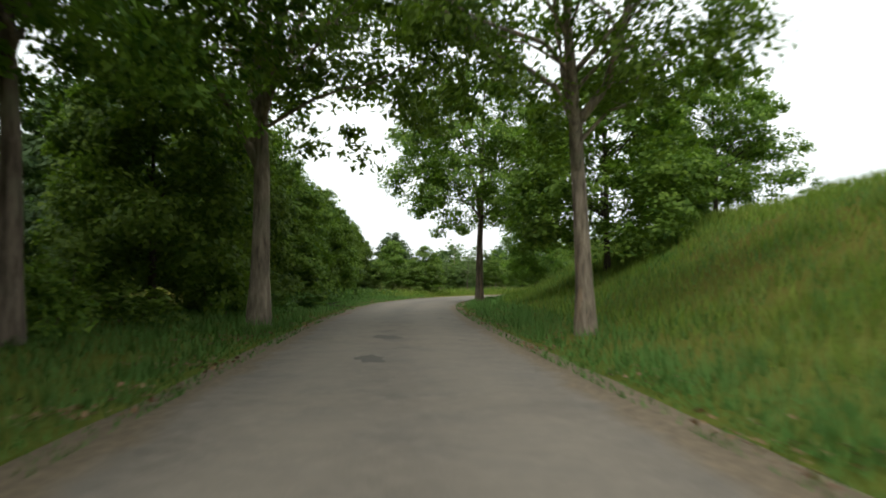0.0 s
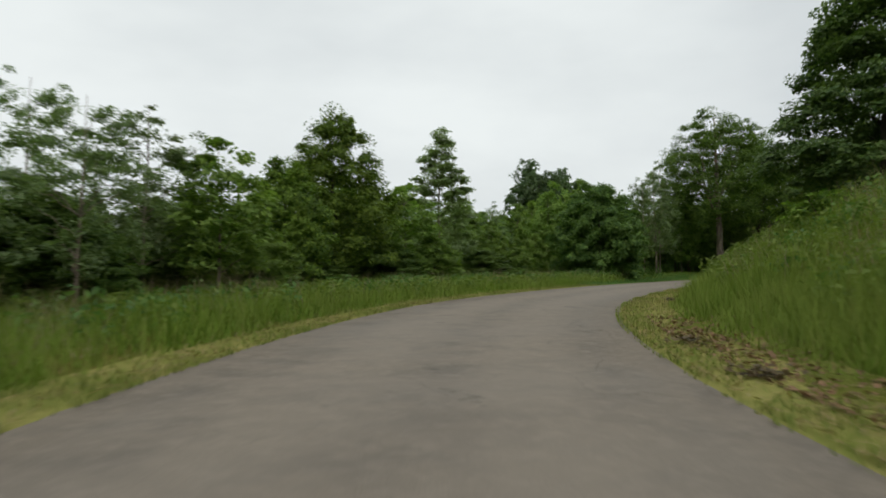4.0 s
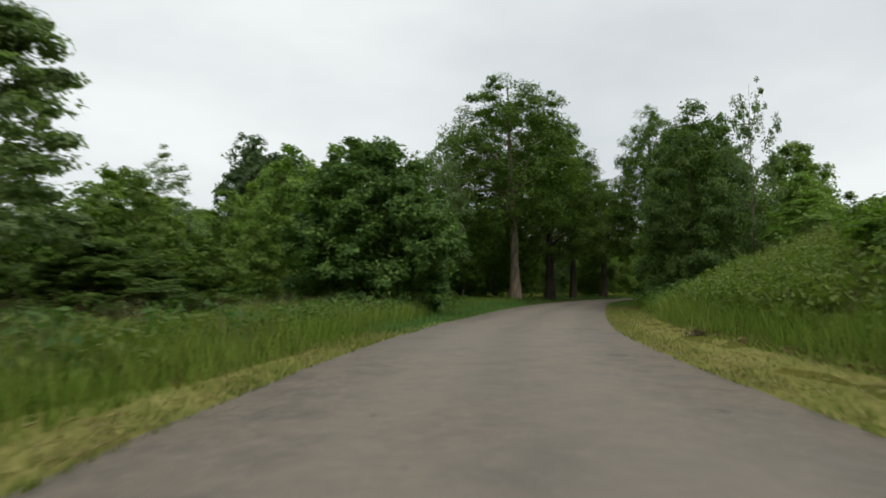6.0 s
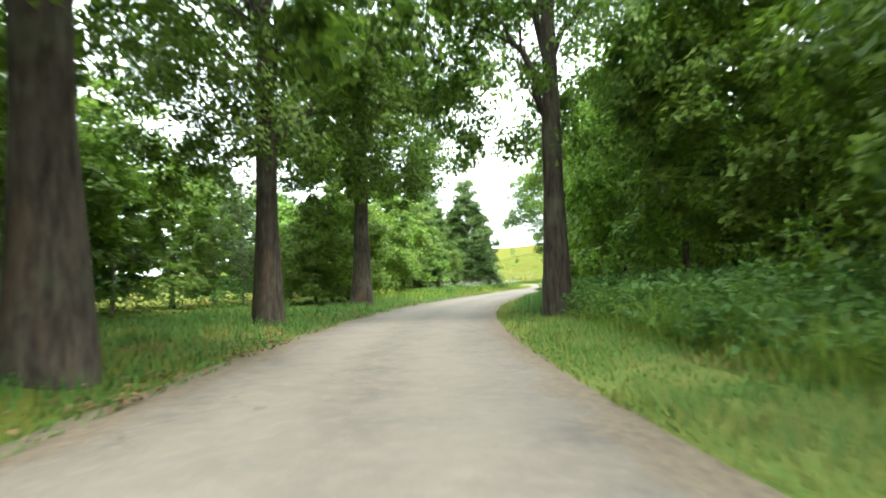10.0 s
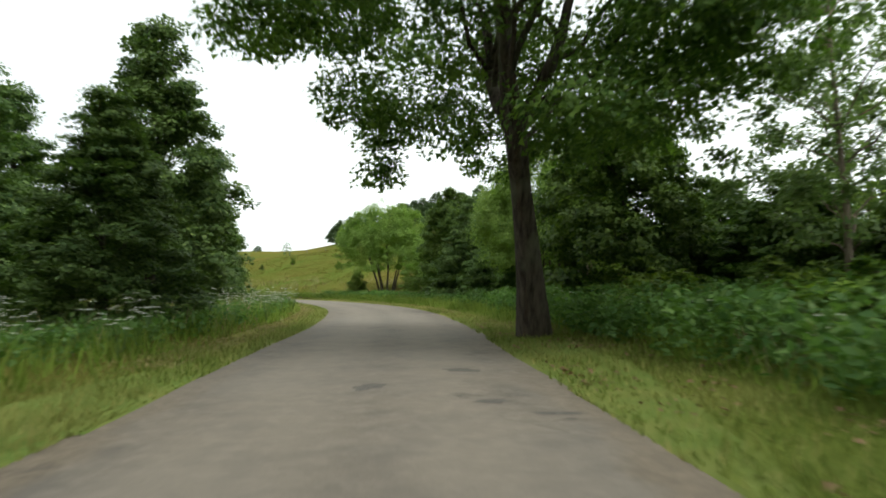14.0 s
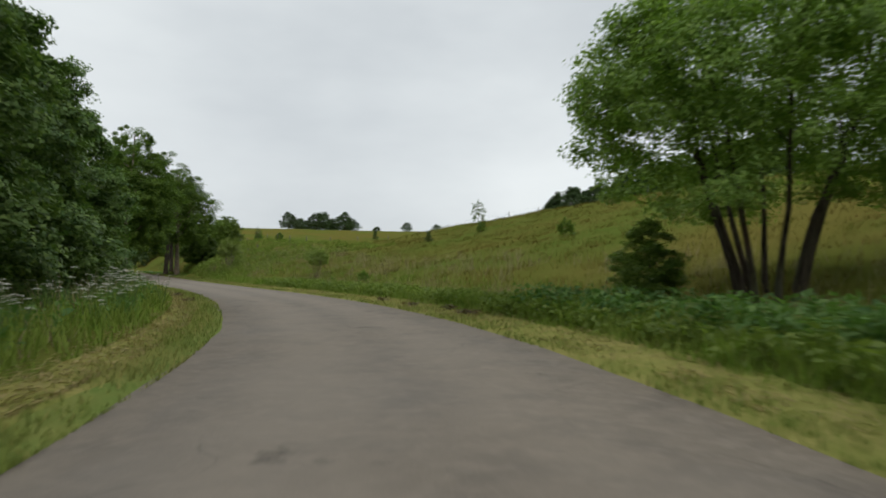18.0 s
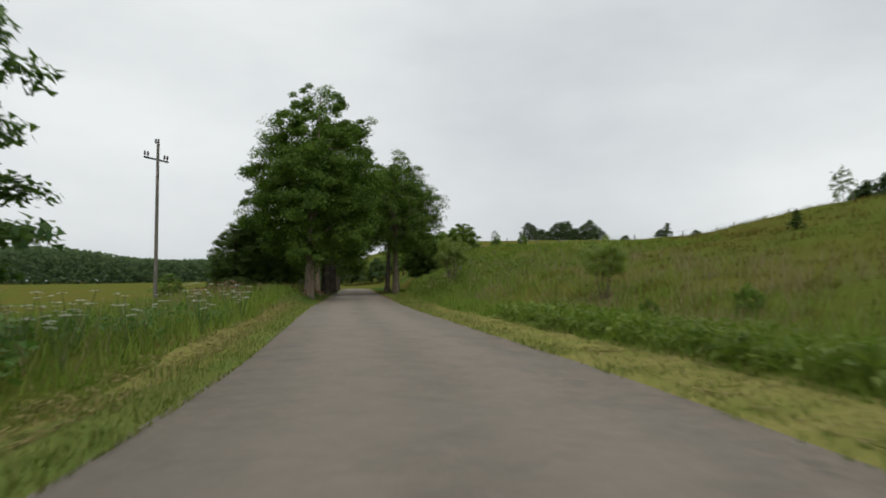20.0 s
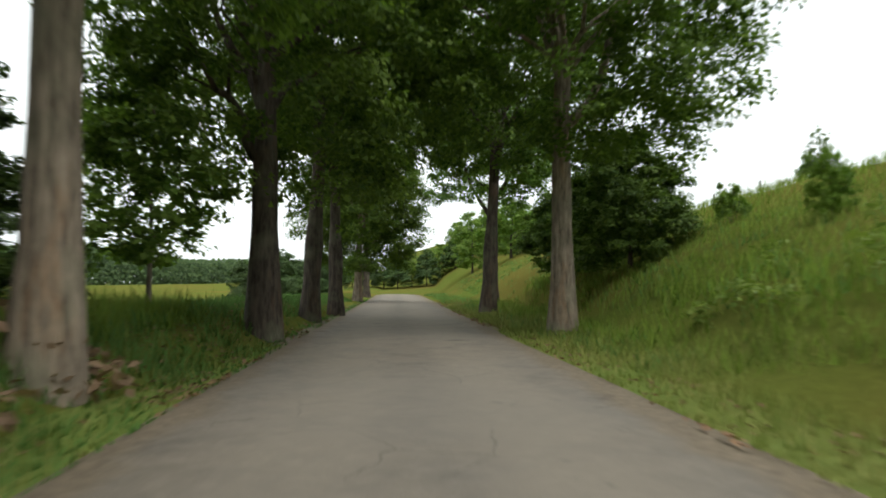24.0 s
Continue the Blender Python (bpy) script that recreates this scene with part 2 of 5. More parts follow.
def height(x, y):
    """The ground's height."""
    shape = np.shape(x)
    x, y = np.ravel(x).astype(float), np.ravel(y).astype(float)
    s, o = along(x, y)
    r, l = np.maximum(-o, 0), np.maximum(o, 0)
    z = np.zeros(len(x))
    # the bank at the start, on the right, sinking through the first bend
    first = np.interp(s, [-40, 30, 48, 60, 75, 95, 106, 116, 126, 136], [4.0, 4.0, 4.3, 4.3, 3.7, 3.1, 2.9, 2.2, 0.9, 0.1])
    z += first * smooth(4.2, np.interp(s, [50, 72], [14.5, 11.5]), r)
    # low ground behind the verge in the wood
    z += np.interp(s, [100, 115, 200, 225, 240], [0, 0.35, 0.35, 0.2, 0]) * smooth(4, 9, r)
    # the long meadow hill on the right
    foot = np.interp(s, [230, 255, 300, 318, 335, 346, 360, 420], [13, 10, 7.5, 4.2, 3.5, 4.6, 6.0, 6.0])
    top = np.interp(s, [230, 270, 318, 335, 345, 420], [60, 45, 34, 17, 15, 14])
    crest = np.interp(s, [225, 240, 260, 275, 300, 325, 336, 343, 352, 360, 420], [0, 6.5, 8.6, 8.6, 6.8, 4.8, 4.2, 4.3, 4.9, 5.0, 4.9])
    z += crest * np.where(r > 0, np.clip((r - foot) / (top - foot), 0, 1) ** np.interp(s, [300, 322, 338, 352], [0.9, 0.62, 0.65, 0.85]), 0) * smooth(0, 1.5, r - foot)
    z += np.interp(s, [270, 295, 322, 332], [0, 1.5, 1.5, 0]) * smooth(22, 36, r)
    # the field on the left falls away beside the second avenue
    z -= np.interp(s, [285, 305, 330, 470], [0, 1.0, 1.6, 2.0]) * smooth(6, 22, l)
    z += np.interp(s, [300, 320, 350, 380], [0, 0.5, 0.55, 0.3]) * smooth(2.9, 4.0, l) * (1 - smooth(6, 12, l))
    z += np.interp(s, [112, 125, 150, 165], [0, 0.22, 0.22, 0]) * smooth(2.9, 4.6, l)
    # the wooded hill behind the crest, and the high ground further on
    z += 22.5 * np.exp(-(((x - 428) / 60) ** 2 + ((y - 116) / 58) ** 2))
    bear = np.degrees(np.arctan2(x - 190, y - 145))
    z += 15.0 * smooth(140, 330, np.hypot(x - 190, y - 145)) * smooth(38, 52, bear) * (1 - smooth(100, 120, bear))
    # verges a hand above the asphalt
    edge = np.interp(s, RUN, HALF)
    d = np.abs(o) - edge
    z += 0.10 * smooth(0.5, 2.2, d)
    rough = smooth(1.0, 6.0, d)
    z += rough * 0.11 * wave(x, y, 1.7, 1.0) + smooth(4, 20, d) * 0.25 * wave(x, y, 9.0, 2.0)
    # far hills
    far = smooth(90, 420, np.abs(o))
    z += far * (4 + 5 * wave(x, y, 170.0, 3.0))
    z -= 0.06 * (1 - smooth(-0.15, 0.25, d))
    return z.reshape(shape)


# ---- mesh helpers ----
def mesh_from(name, verts, faces, mat, smooth_shade=False):
    """verts: n x 3; faces: one array of n x 3 or n x 4, or a list."""
    me = bpy.data.meshes.new(name)
    verts = np.asarray(verts, np.float32)
    if isinstance(faces, np.ndarray):
        k = faces.shape[1]
        me.vertices.add(len(verts))
        me.vertices.foreach_set("co", verts.ravel())
        me.loops.add(faces.size)
        me.loops.foreach_set("vertex_index", faces.astype(np.int32).ravel())
        me.polygons.add(len(faces))
        me.polygons.foreach_set("loop_start", np.arange(0, faces.size, k, dtype=np.int32))
        me.update(calc_edges=True)
    else:
        me.from_pydata(verts.tolist(), [], faces)
        me.update()
    if smooth_shade:
        me.polygons.foreach_set("use_smooth", np.ones(len(me.polygons), bool))
    me.materials.append(mat)
    return me


def child(name, me, parent, label=""):
    ob = new(name, me)
    ob.parent = parent
    if label:
        tagged(ob, label)
    return ob


def tube(points, radii, n=8):
    """Rings round a line of points, closed at the end: verts and quads."""
    pts, radii = np.asarray(points, float), np.asarray(radii, float)
    way = np.gradient(pts, axis=0)
    way /= np.linalg.norm(way, axis=1)[:, None] + 1e-9
    ref = np.where(np.abs(way[:, 2:3]) > 0.9, [[1.0, 0, 0]], [[0, 0, 1.0]])
    a = np.cross(way, ref)
    a /= np.linalg.norm(a, axis=1)[:, None] + 1e-9
    b = np.cross(way, a)
    ang = np.arange(n) / n * 2 * np.pi
    v = pts[:, None] + radii[:, None, None] * (np.cos(ang)[None, :, None] * a[:, None] + np.sin(ang)[None, :, None] * b[:, None])
    i, j = np.meshgrid(np.arange(len(pts) - 1), np.arange(n), indexing="ij")
    i, j = i.ravel(), j.ravel()
    f = np.stack([i * n + j, i * n + (j + 1) % n, (i + 1) * n + (j + 1) % n, (i + 1) * n + j], 1)
    return v.reshape(-1, 3), f


def joined(parts):
    vs, fs, k = [], [], 0
    for v, f in parts:
        vs.append(v)
        fs.append(f + k)
        k += len(v)
    return np.concatenate(vs), np.concatenate(fs)


def leaves(rng, centres, normals, length, width, plain=False):
    """One pointed leaf, folded along its rib, for every centre: verts and quads; plain ones are triangles."""
    n = len(centres)
    d = rng.normal(size=(n, 3))
    d -= (d * normals).sum(1)[:, None] * normals
    d /= np.linalg.norm(d, axis=1)[:, None] + 1e-9
    w = np.cross(normals, d)
    size = rng.uniform(0.7, 1.3, n)[:, None]
    tip = centres + d * size * length / 2
    base = centres - d * size * length / 2
    fold = normals * (width * 0.25) * size
    if plain:
        p = base + w * size * width * 0.62 + fold
        q = base - w * size * width * 0.62 + fold
        return np.stack([p, tip, q], 1).reshape(-1, 3), np.arange(3 * n).reshape(n, 3)
    p = centres + w * size * width / 2 + fold + d * size * length * 0.06
    q = centres - w * size * width / 2 + fold + d * size * length * 0.06
    v = np.stack([base, p, tip, q], 1).reshape(-1, 3)
    f = np.arange(4 * n).reshape(n, 4)
    return v, f


def unit(v):
    return v / (np.linalg.norm(v, axis=-1, keepdims=True) + 1e-9)


def profile(shape, u):
    """The crown's breadth from its foot (0) to its top (1)."""
    if shape == "round":
        return np.sqrt(np.clip(1 - (1.9 * u - 0.82) ** 2 / 1.17, 0.02, 1))
    if shape == "tall":
        return np.clip(np.sin(np.pi * np.clip(u * 0.86 + 0.14, 0, 1)) ** 0.55, 0.05, 1)
    if shape == "cone":
        return np.clip((1 - u) ** 0.62 * np.minimum(1, 0.75 + u * 2.2), 0.03, 1)
    if shape == "dome":
        return np.sqrt(np.clip(1 - (u * 0.98) ** 2.4, 0.02, 1)) * (0.82 + 0.18 * np.sin(np.pi * u))
    return np.full_like(u, 1.0)


def tree(name, seed, h, r, clear, girth, leaf, bark, shape="round", clumps=170, per=75, size=0.3, stems=1, lean=(0.0, 0.0), limbs=9, flat=0.6, hollow=0.45, fork=0.0, plain=False, lobes=26, lobe=0.36, tier=0.7, droop=0.25, fill=0.3, label="", category="tree"):
    """A tree at the origin: trunk with limbs, and a crown of single leaves in clumps."""
    rng = np.random.default_rng(seed)
    root = new(name)
    wood = []
    heads = []
    tops = []
    boughs = []
    for k in range(stems):
        spread = 0 if stems == 1 else r * 0.62
        a = 2 * np.pi * (k + rng.uniform(-0.3, 0.3)) / max(stems, 1)
        end = np.array([np.cos(a) * spread + lean[0], np.sin(a) * spread + lean[1], h * (0.9 if stems == 1 else 0.78)])
        u = np.linspace(0, 1, 12)[:, None]
        start = np.array([np.cos(a), np.sin(a), 0]) * (0 if stems == 1 else r * 0.13)
        pts = start * (1 - u) + end * u
        pts[:, :2] += np.cumsum(rng.normal(0, (0.012 if stems == 1 else 0.03) * h, (12, 2)), 0) * u * 0.5
        pts[:, 2] = end[2] * u[:, 0]
        pts[0, 2] = -0.25
        rad = girth * (1 - 0.9 * u[:, 0] ** 0.8)
        rad[0] *= 1.22 if stems == 1 else 1.1
        rad[1:8] *= 1 + rng.normal(0, 0.05, 7)
        wood.append(tube(pts, rad, 14 if stems == 1 else 8))
        tops.append((pts, rad))
        if fork:
            i = int(np.clip(np.searchsorted(pts[:, 2], fork), 2, 8))
            for m in range(3):
                a = 2 * np.pi * (m / 3 + rng.uniform(-0.1, 0.1)) + seed
                far = r * rng.uniform(0.35, 0.6)
                rise = (h * rng.uniform(0.7, 0.85) - pts[i, 2])
                uu = np.linspace(0, 1, 9)[:, None]
                bough = pts[i - m % 2] + np.concatenate([np.cos(a) * far * uu**0.85, np.sin(a) * far * uu**0.85, rise * uu], 1)
                bough[1:] += np.cumsum(rng.normal(0, 0.02 * rise, (8, 3)), 0) * [1, 1, 0.3]
                br = rad[i] * 0.72 * (1 - 0.85 * uu[:, 0])
                boughs.append(tube(bough, br, 8))
                full = np.full((12, 3), 0.0)
                for c in range(3):
                    full[:, c] = np.interp(np.linspace(0, 1, 12), uu[:, 0], bough[:, c])
                tops.append((full, np.interp(np.linspace(0, 1, 12), uu[:, 0], br)))
    foot, top = clear, h - 0.1 * r
    for k in range(limbs):
        pts, rad = tops[k % len(tops)]
        t = rng.uniform(0.0, 1.0)
        z0 = max(clear * 0.85, 0.12 * h) + t * (0.72 * h - clear * 0.85)
        i = np.searchsorted(pts[:, 2], z0)
        i = min(max(i, 1), 10)
        z0 = pts[i, 2]
        p0 = pts[i]
        a = 2 * np.pi * (k * 0.382 + rng.uniform(-0.1, 0.1))
        u1 = np.clip((z0 + 0.18 * h - foot) / (top - foot), 0.05, 0.95)
        reach = r * profile(shape, np.array([u1]))[0] * rng.uniform(0.55, 0.85) * (1.0 if stems == 1 else 0.4)
        rise = rng.uniform(0.25, 0.7) * reach + 0.05 * h
        u = np.linspace(0, 1, 7)[:, None]
        line = p0 + np.concatenate([np.cos(a) * reach * u, np.sin(a) * reach * u, rise * (u**0.8)], 1)
        line[1:, :] += rng.normal(0, 0.03 * reach, (6, 3))
        rr = max(rad[i] * 0.5, 0.02) * (1 - 0.85 * u[:, 0])
        wood.append(tube(line, rr, 6))
        for m in (3, 4, 5):
            b = a + rng.choice([-1, 1]) * rng.uniform(0.5, 1.1)
            ln = reach * rng.uniform(0.25, 0.5)
            uu = np.linspace(0, 1, 4)[:, None]
            twig = line[m] + np.concatenate([np.cos(b) * ln * uu, np.sin(b) * ln * uu, 0.35 * ln * uu], 1)
            wood.append(tube(twig, rr[m] * 0.6 * (1 - 0.8 * uu[:, 0]), 4))
            heads.append(twig[-1])
        heads.append(line[-1])
    v, f = joined(wood)
    trunk = child("trunk", mesh_from("trunk", v, f, BARK[bark], True), root)
    for v, f in boughs:
        child("bough", mesh_from("bough", v, f, BARK[bark], True), trunk)
    # boughs: lobes of foliage standing out of the crown, each a shell of leafy clumps
    grid = np.linspace(0, 1, 60)
    share = np.cumsum(profile(shape, grid) + 0.12)
    share = (share - share[0]) / (share[-1] - share[0])
    k = np.arange(lobes)
    lu = np.interp((k + rng.uniform(0.25, 0.75, lobes)) / lobes, share, grid)
    la = k * 2.39996 + seed + rng.normal(0, 0.22, lobes)
    breadth = profile(shape, lu)
    lr = r * lobe * (0.62 + 0.5 * breadth) * rng.uniform(0.75, 1.25, lobes)
    reach = np.maximum(r * breadth * rng.uniform(0.9, 1.12, lobes) - 0.78 * lr, 0)
    lz = foot + 0.5 * tier * lr + lu * np.maximum(top - foot - 1.45 * tier * lr, 0.1)
    bend = np.clip(lz / h, 0, 1)
    lc = np.stack([np.cos(la) * reach + lean[0] * bend, np.sin(la) * reach + lean[1] * bend, lz], 1)
    n = max(clumps - len(heads), 10)
    home = rng.choice(lobes, n, p=lr**2 / (lr**2).sum())
    d = rng.normal(size=(n, 3))
    d[:, 2] = np.where(rng.uniform(0, 1, n) < 0.72, np.abs(d[:, 2]), d[:, 2])
    d[:, 0] += 0.55 * np.cos(la[home])
    d[:, 1] += 0.55 * np.sin(la[home])
    d = unit(d)
    c = lc[home] + d * lr[home][:, None] * np.array([1, 1, tier]) * (hollow + (1 - hollow) * rng.uniform(0, 1, (n, 1)) ** 0.5)
    c[:, 2] -= droop * lr[home] * (d[:, 0] ** 2 + d[:, 1] ** 2)
    cr = (0.38 * lr[home] + 0.12) * rng.uniform(0.6, 1.25, n)
    # leaves within the crown, behind the lobes
    m = int(fill * n)
    iu = rng.beta(1.3, 1.5, m)
    ia = rng.uniform(0, 2 * np.pi, m)
    ir = 0.82 * r * profile(shape, iu) * np.sqrt(rng.uniform(0, 1, m))
    iz = foot + 0.3 + iu * (top - foot - 0.6)
    c[:m] = np.stack([np.cos(ia) * ir + lean[0] * iz / h, np.sin(ia) * ir + lean[1] * iz / h, iz], 1)
    cr[:m] = (0.13 * r + 0.2) * rng.uniform(0.7, 1.3, m)
    if heads:
        c, d = np.concatenate([c, np.array(heads)]), np.concatenate([d, np.tile([0, 0, 1.0], (len(heads), 1))])
        cr = np.r_[cr, (0.09 * r + 0.15) * rng.uniform(0.6, 1.2, len(heads))]
    c[:, 2] = np.maximum(c[:, 2], foot * 0.8 + 0.1)
    who = np.repeat(np.arange(len(c)), per)
    e = unit(rng.normal(size=(len(who), 3))) * (rng.uniform(0, 1, (len(who), 1)) ** 0.5)
    pos = c[who] + e * cr[who][:, None] * np.array([1, 1, flat])
    pos[:, 2] -= 0.35 * droop * cr[who] * (e[:, 0] ** 2 + e[:, 1] ** 2)
    nrm = unit(0.5 * d[who] + 0.35 * e + np.array([0, 0, 0.6]) + rng.normal(0, 0.36, pos.shape))
    pos[:, 2] = np.maximum(pos[:, 2], 0.05)
    v, f = leaves(rng, pos, nrm, size, size * 0.68, plain)
    child("crown", mesh_from("crown", v, f, LEAF[leaf]), root)
    return tagged(root, label, category)


# ---- ground, one sheet to the horizon ----
def ruled(lo, hi, step, far):
    core = np.arange(lo, hi + step, step)
    out, d = [], step
    while sum(out) < far:
        d *= 1.22
        out.append(d)
    out = np.cumsum(out)
    return np.r_[(lo - out)[::-1], core, core[-1] + out]


gx, gy = ruled(-40, 330, 1.8, 2600), ruled(-45, 300, 1.8, 2600)
GX, GY = np.meshgrid(gx, gy, indexing="ij")
GZ = height(GX, GY)
ni, nj = GX.shape
ii, jj = np.meshgrid(np.arange(ni - 1), np.arange(nj - 1), indexing="ij")
ii, jj = ii.ravel(), jj.ravel()
ground_faces = np.stack([ii * nj + jj, (ii + 1) * nj + jj, (ii + 1) * nj + jj + 1, ii * nj + jj + 1], 1)


def ground_material():
    m, nt, bsdf = material("meadow_ground", 1.0)
    bsdf.inputs["Specular IOR Level"].default_value = 0.0
    p = position(nt)
    fine = noise_node(nt, 6.0, 6.0, p, 0.7)
    mid = noise_node(nt, 0.35, 4.0, p)
    wide = noise_node(nt, 0.05, 3.0, p)
    col = ramp(nt, fine, [(0.3, (0.068, 0.1, 0.018)), (0.7, (0.13, 0.166, 0.031))])
    col = mix(nt, ramp(nt, mid, [(0.42, (0, 0, 0)), (0.7, (0.6, 0.6, 0.6))]), col, (0.14, 0.155, 0.039))
    col = mix(nt, ramp(nt, wide, [(0.38, (0, 0, 0)), (0.6, (0.65, 0.65, 0.65))]), col, (0.165, 0.124, 0.034))
    nt.links.new(col, bsdf.inputs["Base Color"])
    bump(nt, bsdf, fine, 0.8, 0.08)
    return m


ground = new("ground", mesh_from("ground", np.stack([GX, GY, GZ], -1).reshape(-1, 3), ground_faces, ground_material(), True))
tagged(ground, "green meadow ground with mown verges and a grassy hill", "ground", kind="structure")


# ---- the road ----
def road_material():
    m, nt, bsdf = material("worn_asphalt", 0.9)
    p = position(nt)
    grit = noise_node(nt, 55.0, 4.0, p, 0.75)
    stain = noise_node(nt, 1.3, 5.0, p, 0.62)
    wide = noise_node(nt, 0.16, 4.0, p)
    col = ramp(nt, grit, [(0.3, (0.140, 0.119, 0.095)), (0.72, (0.252, 0.213, 0.167))])
    col = mix(nt, ramp(nt, stain, [(0.46, (0, 0, 0)), (0.68, (0.75, 0.75, 0.75))]), col, (0.113, 0.099, 0.084))
    worn = noise_node(nt, 4.5, 5.0, p, 0.7)
    col = mix(nt, ramp(nt, worn, [(0.48, (0, 0, 0)), (0.66, (0.5, 0.5, 0.5))]), col, (0.270, 0.232, 0.187))
    col = mix(nt, ramp(nt, wide, [(0.4, (0, 0, 0)), (0.66, (0.6, 0.6, 0.6))]), col, (0.203, 0.181, 0.155))
    cell = nt.nodes.new("ShaderNodeTexVoronoi")
    cell.feature = "DISTANCE_TO_EDGE"
    cell.inputs["Scale"].default_value = 0.8
    warp = nt.nodes.new("ShaderNodeTexNoise")
    warp.inputs["Scale"].default_value = 1.6
    warp.inputs["Detail"].default_value = 5.0
    nt.links.new(p, warp.inputs["Vector"])
    nt.links.new(mix(nt, 0.35, p, warp.outputs["Color"], "ADD"), cell.inputs["Vector"])
    line = ramp(nt, cell.outputs["Distance"], [(0.0, (1, 1, 1)), (0.012, (0, 0, 0))])
    where = ramp(nt, noise_node(nt, 0.3, 3.0, p), [(0.54, (0, 0, 0)), (0.66, (0.55, 0.55, 0.55))])
    col = mix(nt, mix(nt, 1.0, line, where, "MULTIPLY"), col, (0.045, 0.04, 0.035))
    patch = nt.nodes.new("ShaderNodeTexVoronoi")
    patch.inputs["Scale"].default_value = 0.33
    nt.links.new(mix(nt, 0.9, p, warp.outputs["Color"], "ADD"), patch.inputs["Vector"])
    col = mix(nt, ramp(nt, patch.outputs["Distance"], [(0.05, (0.28, 0.28, 0.28)), (0.2, (0, 0, 0))]), col, (0.068, 0.060, 0.052))
    lane = nt.nodes.new("ShaderNodeAttribute")
    lane.attribute_name = "across"
    sway = nt.nodes.new("ShaderNodeMath")
    sway.operation = "MULTIPLY_ADD"
    nt.links.new(noise_node(nt, 0.7, 5.0, p, 0.65), sway.inputs[0])
    sway.inputs[1].default_value = 0.34
    nt.links.new(lane.outputs["Fac"], sway.inputs[2])
    tracks = ramp(nt, sway.outputs[0], [(0.2, (0.15, 0.15, 0.15)), (0.42, (0.75, 0.75, 0.75)), (0.62, (0.75, 0.75, 0.75)), (0.85, (0, 0, 0))])
    col = mix(nt, tracks, col, mix(nt, 0.5, col, (0.281, 0.239, 0.190)))
    dirt = nt.nodes.new("ShaderNodeAttribute")
    dirt.attribute_name = "dirt"
    dust = mix(nt, 1.0, ramp(nt, sway.outputs[0], [(0.9, (0, 0, 0)), (1.16, (0.8, 0.8, 0.8))]), dirt.outputs["Fac"], "MULTIPLY")
    col = mix(nt, dust, col, ramp(nt, noise_node(nt, 9.0, 5.0, p, 0.7), [(0.35, (0.108, 0.081, 0.049)), (0.65, (0.234, 0.173, 0.109))]))
    holes = ramp(nt, noise_node(nt, 0.55, 6.0, p, 0.72), [(0.63, (0, 0, 0)), (0.69, (0.6, 0.6, 0.6))])
    col = mix(nt, holes, col, (0.063, 0.056, 0.049))
    nt.links.new(col, bsdf.inputs["Base Color"])
    bump(nt, bsdf, grit, 0.5, 0.012)
    return m


def strip(name, offs, zs, mat, step=1.0, wobble=0.0, seed=0):
    """A ribbon along the road: offs, zs by column, in half widths' distance when a pair (k, d): k * half + d."""
    rng = np.random.default_rng(seed)
    cols = []
    for (k, d), z in zip(offs, zs):
        o = k * HALF + d + wobble * (np.convolve(rng.normal(0, 1, len(HALF) + 4), np.ones(5) / 5, "valid") if wobble else 0)
        cols.append(np.concatenate([MID + SIDE * o[:, None], np.full((len(MID), 1), z)], 1))
    v = np.stack(cols, 1)
    n, m = v.shape[:2]
    i, j = np.meshgrid(np.arange(n - 1), np.arange(m - 1), indexing="ij")
    i, j = i.ravel(), j.ravel()
    f = np.stack([i * m + j, i * m + j + 1, (i + 1) * m + j + 1, (i + 1) * m + j], 1)[:, ::-1]
    me = mesh_from(name, v.reshape(-1, 3), f, mat, True)
    # how far out each point lies, 0 at the middle and 1 at the asphalt's edge
    me.attributes.new("across", "FLOAT", "POINT").data.foreach_set("value", np.tile(np.abs([k for k, _ in offs]) + 0.0, n).astype(np.float32))
    return me


def dirty(me, columns):
    """How much earth lies on the road's edge: under the trees, hardly in the open."""
    v = np.interp(RUN, [-40, 46, 54, 136, 146, 200, 212, 316, 326, 400], [1, 1, 0.12, 0.25, 0.8, 0.8, 0.12, 0.12, 0.75, 0.75])
    me.attributes.new("dirt", "FLOAT", "POINT").data.foreach_set("value", np.repeat(v, columns).astype(np.float32))
    return me


road_offs = [(1, 0.12), (1, 0), (0.55, 0), (0, 0), (-0.55, 0), (-1, 0), (-1, -0.12)]
road_z = [-0.03, 0.0, 0.025, 0.04, 0.025, 0.0, -0.03]
road = new("road", dirty(strip("road", road_offs, road_z, road_material(), wobble=0.07, seed=3), len(road_offs)))
tagged(road, "narrow worn grey asphalt road without markings", "road", kind="structure")


# broken places and washed-on earth, lying thinly on the asphalt
def spot_material(name, dark, light):
    m, nt, bsdf = material(name, 0.95)
    p = position(nt)
    nt.links.new(ramp(nt, noise_node(nt, 26.0, 5.0, p, 0.7), [(0.32, dark), (0.68, light)]), bsdf.inputs["Base Color"])
    bump(nt, bsdf, noise_node(nt, 40.0, 4.0, p), 0.7, 0.02)
    return m


HOLE = spot_material("broken_asphalt", (0.085, 0.076, 0.066), (0.18, 0.16, 0.138))
EARTH = spot_material("washed_earth", (0.12, 0.075, 0.05), (0.25, 0.165, 0.12))


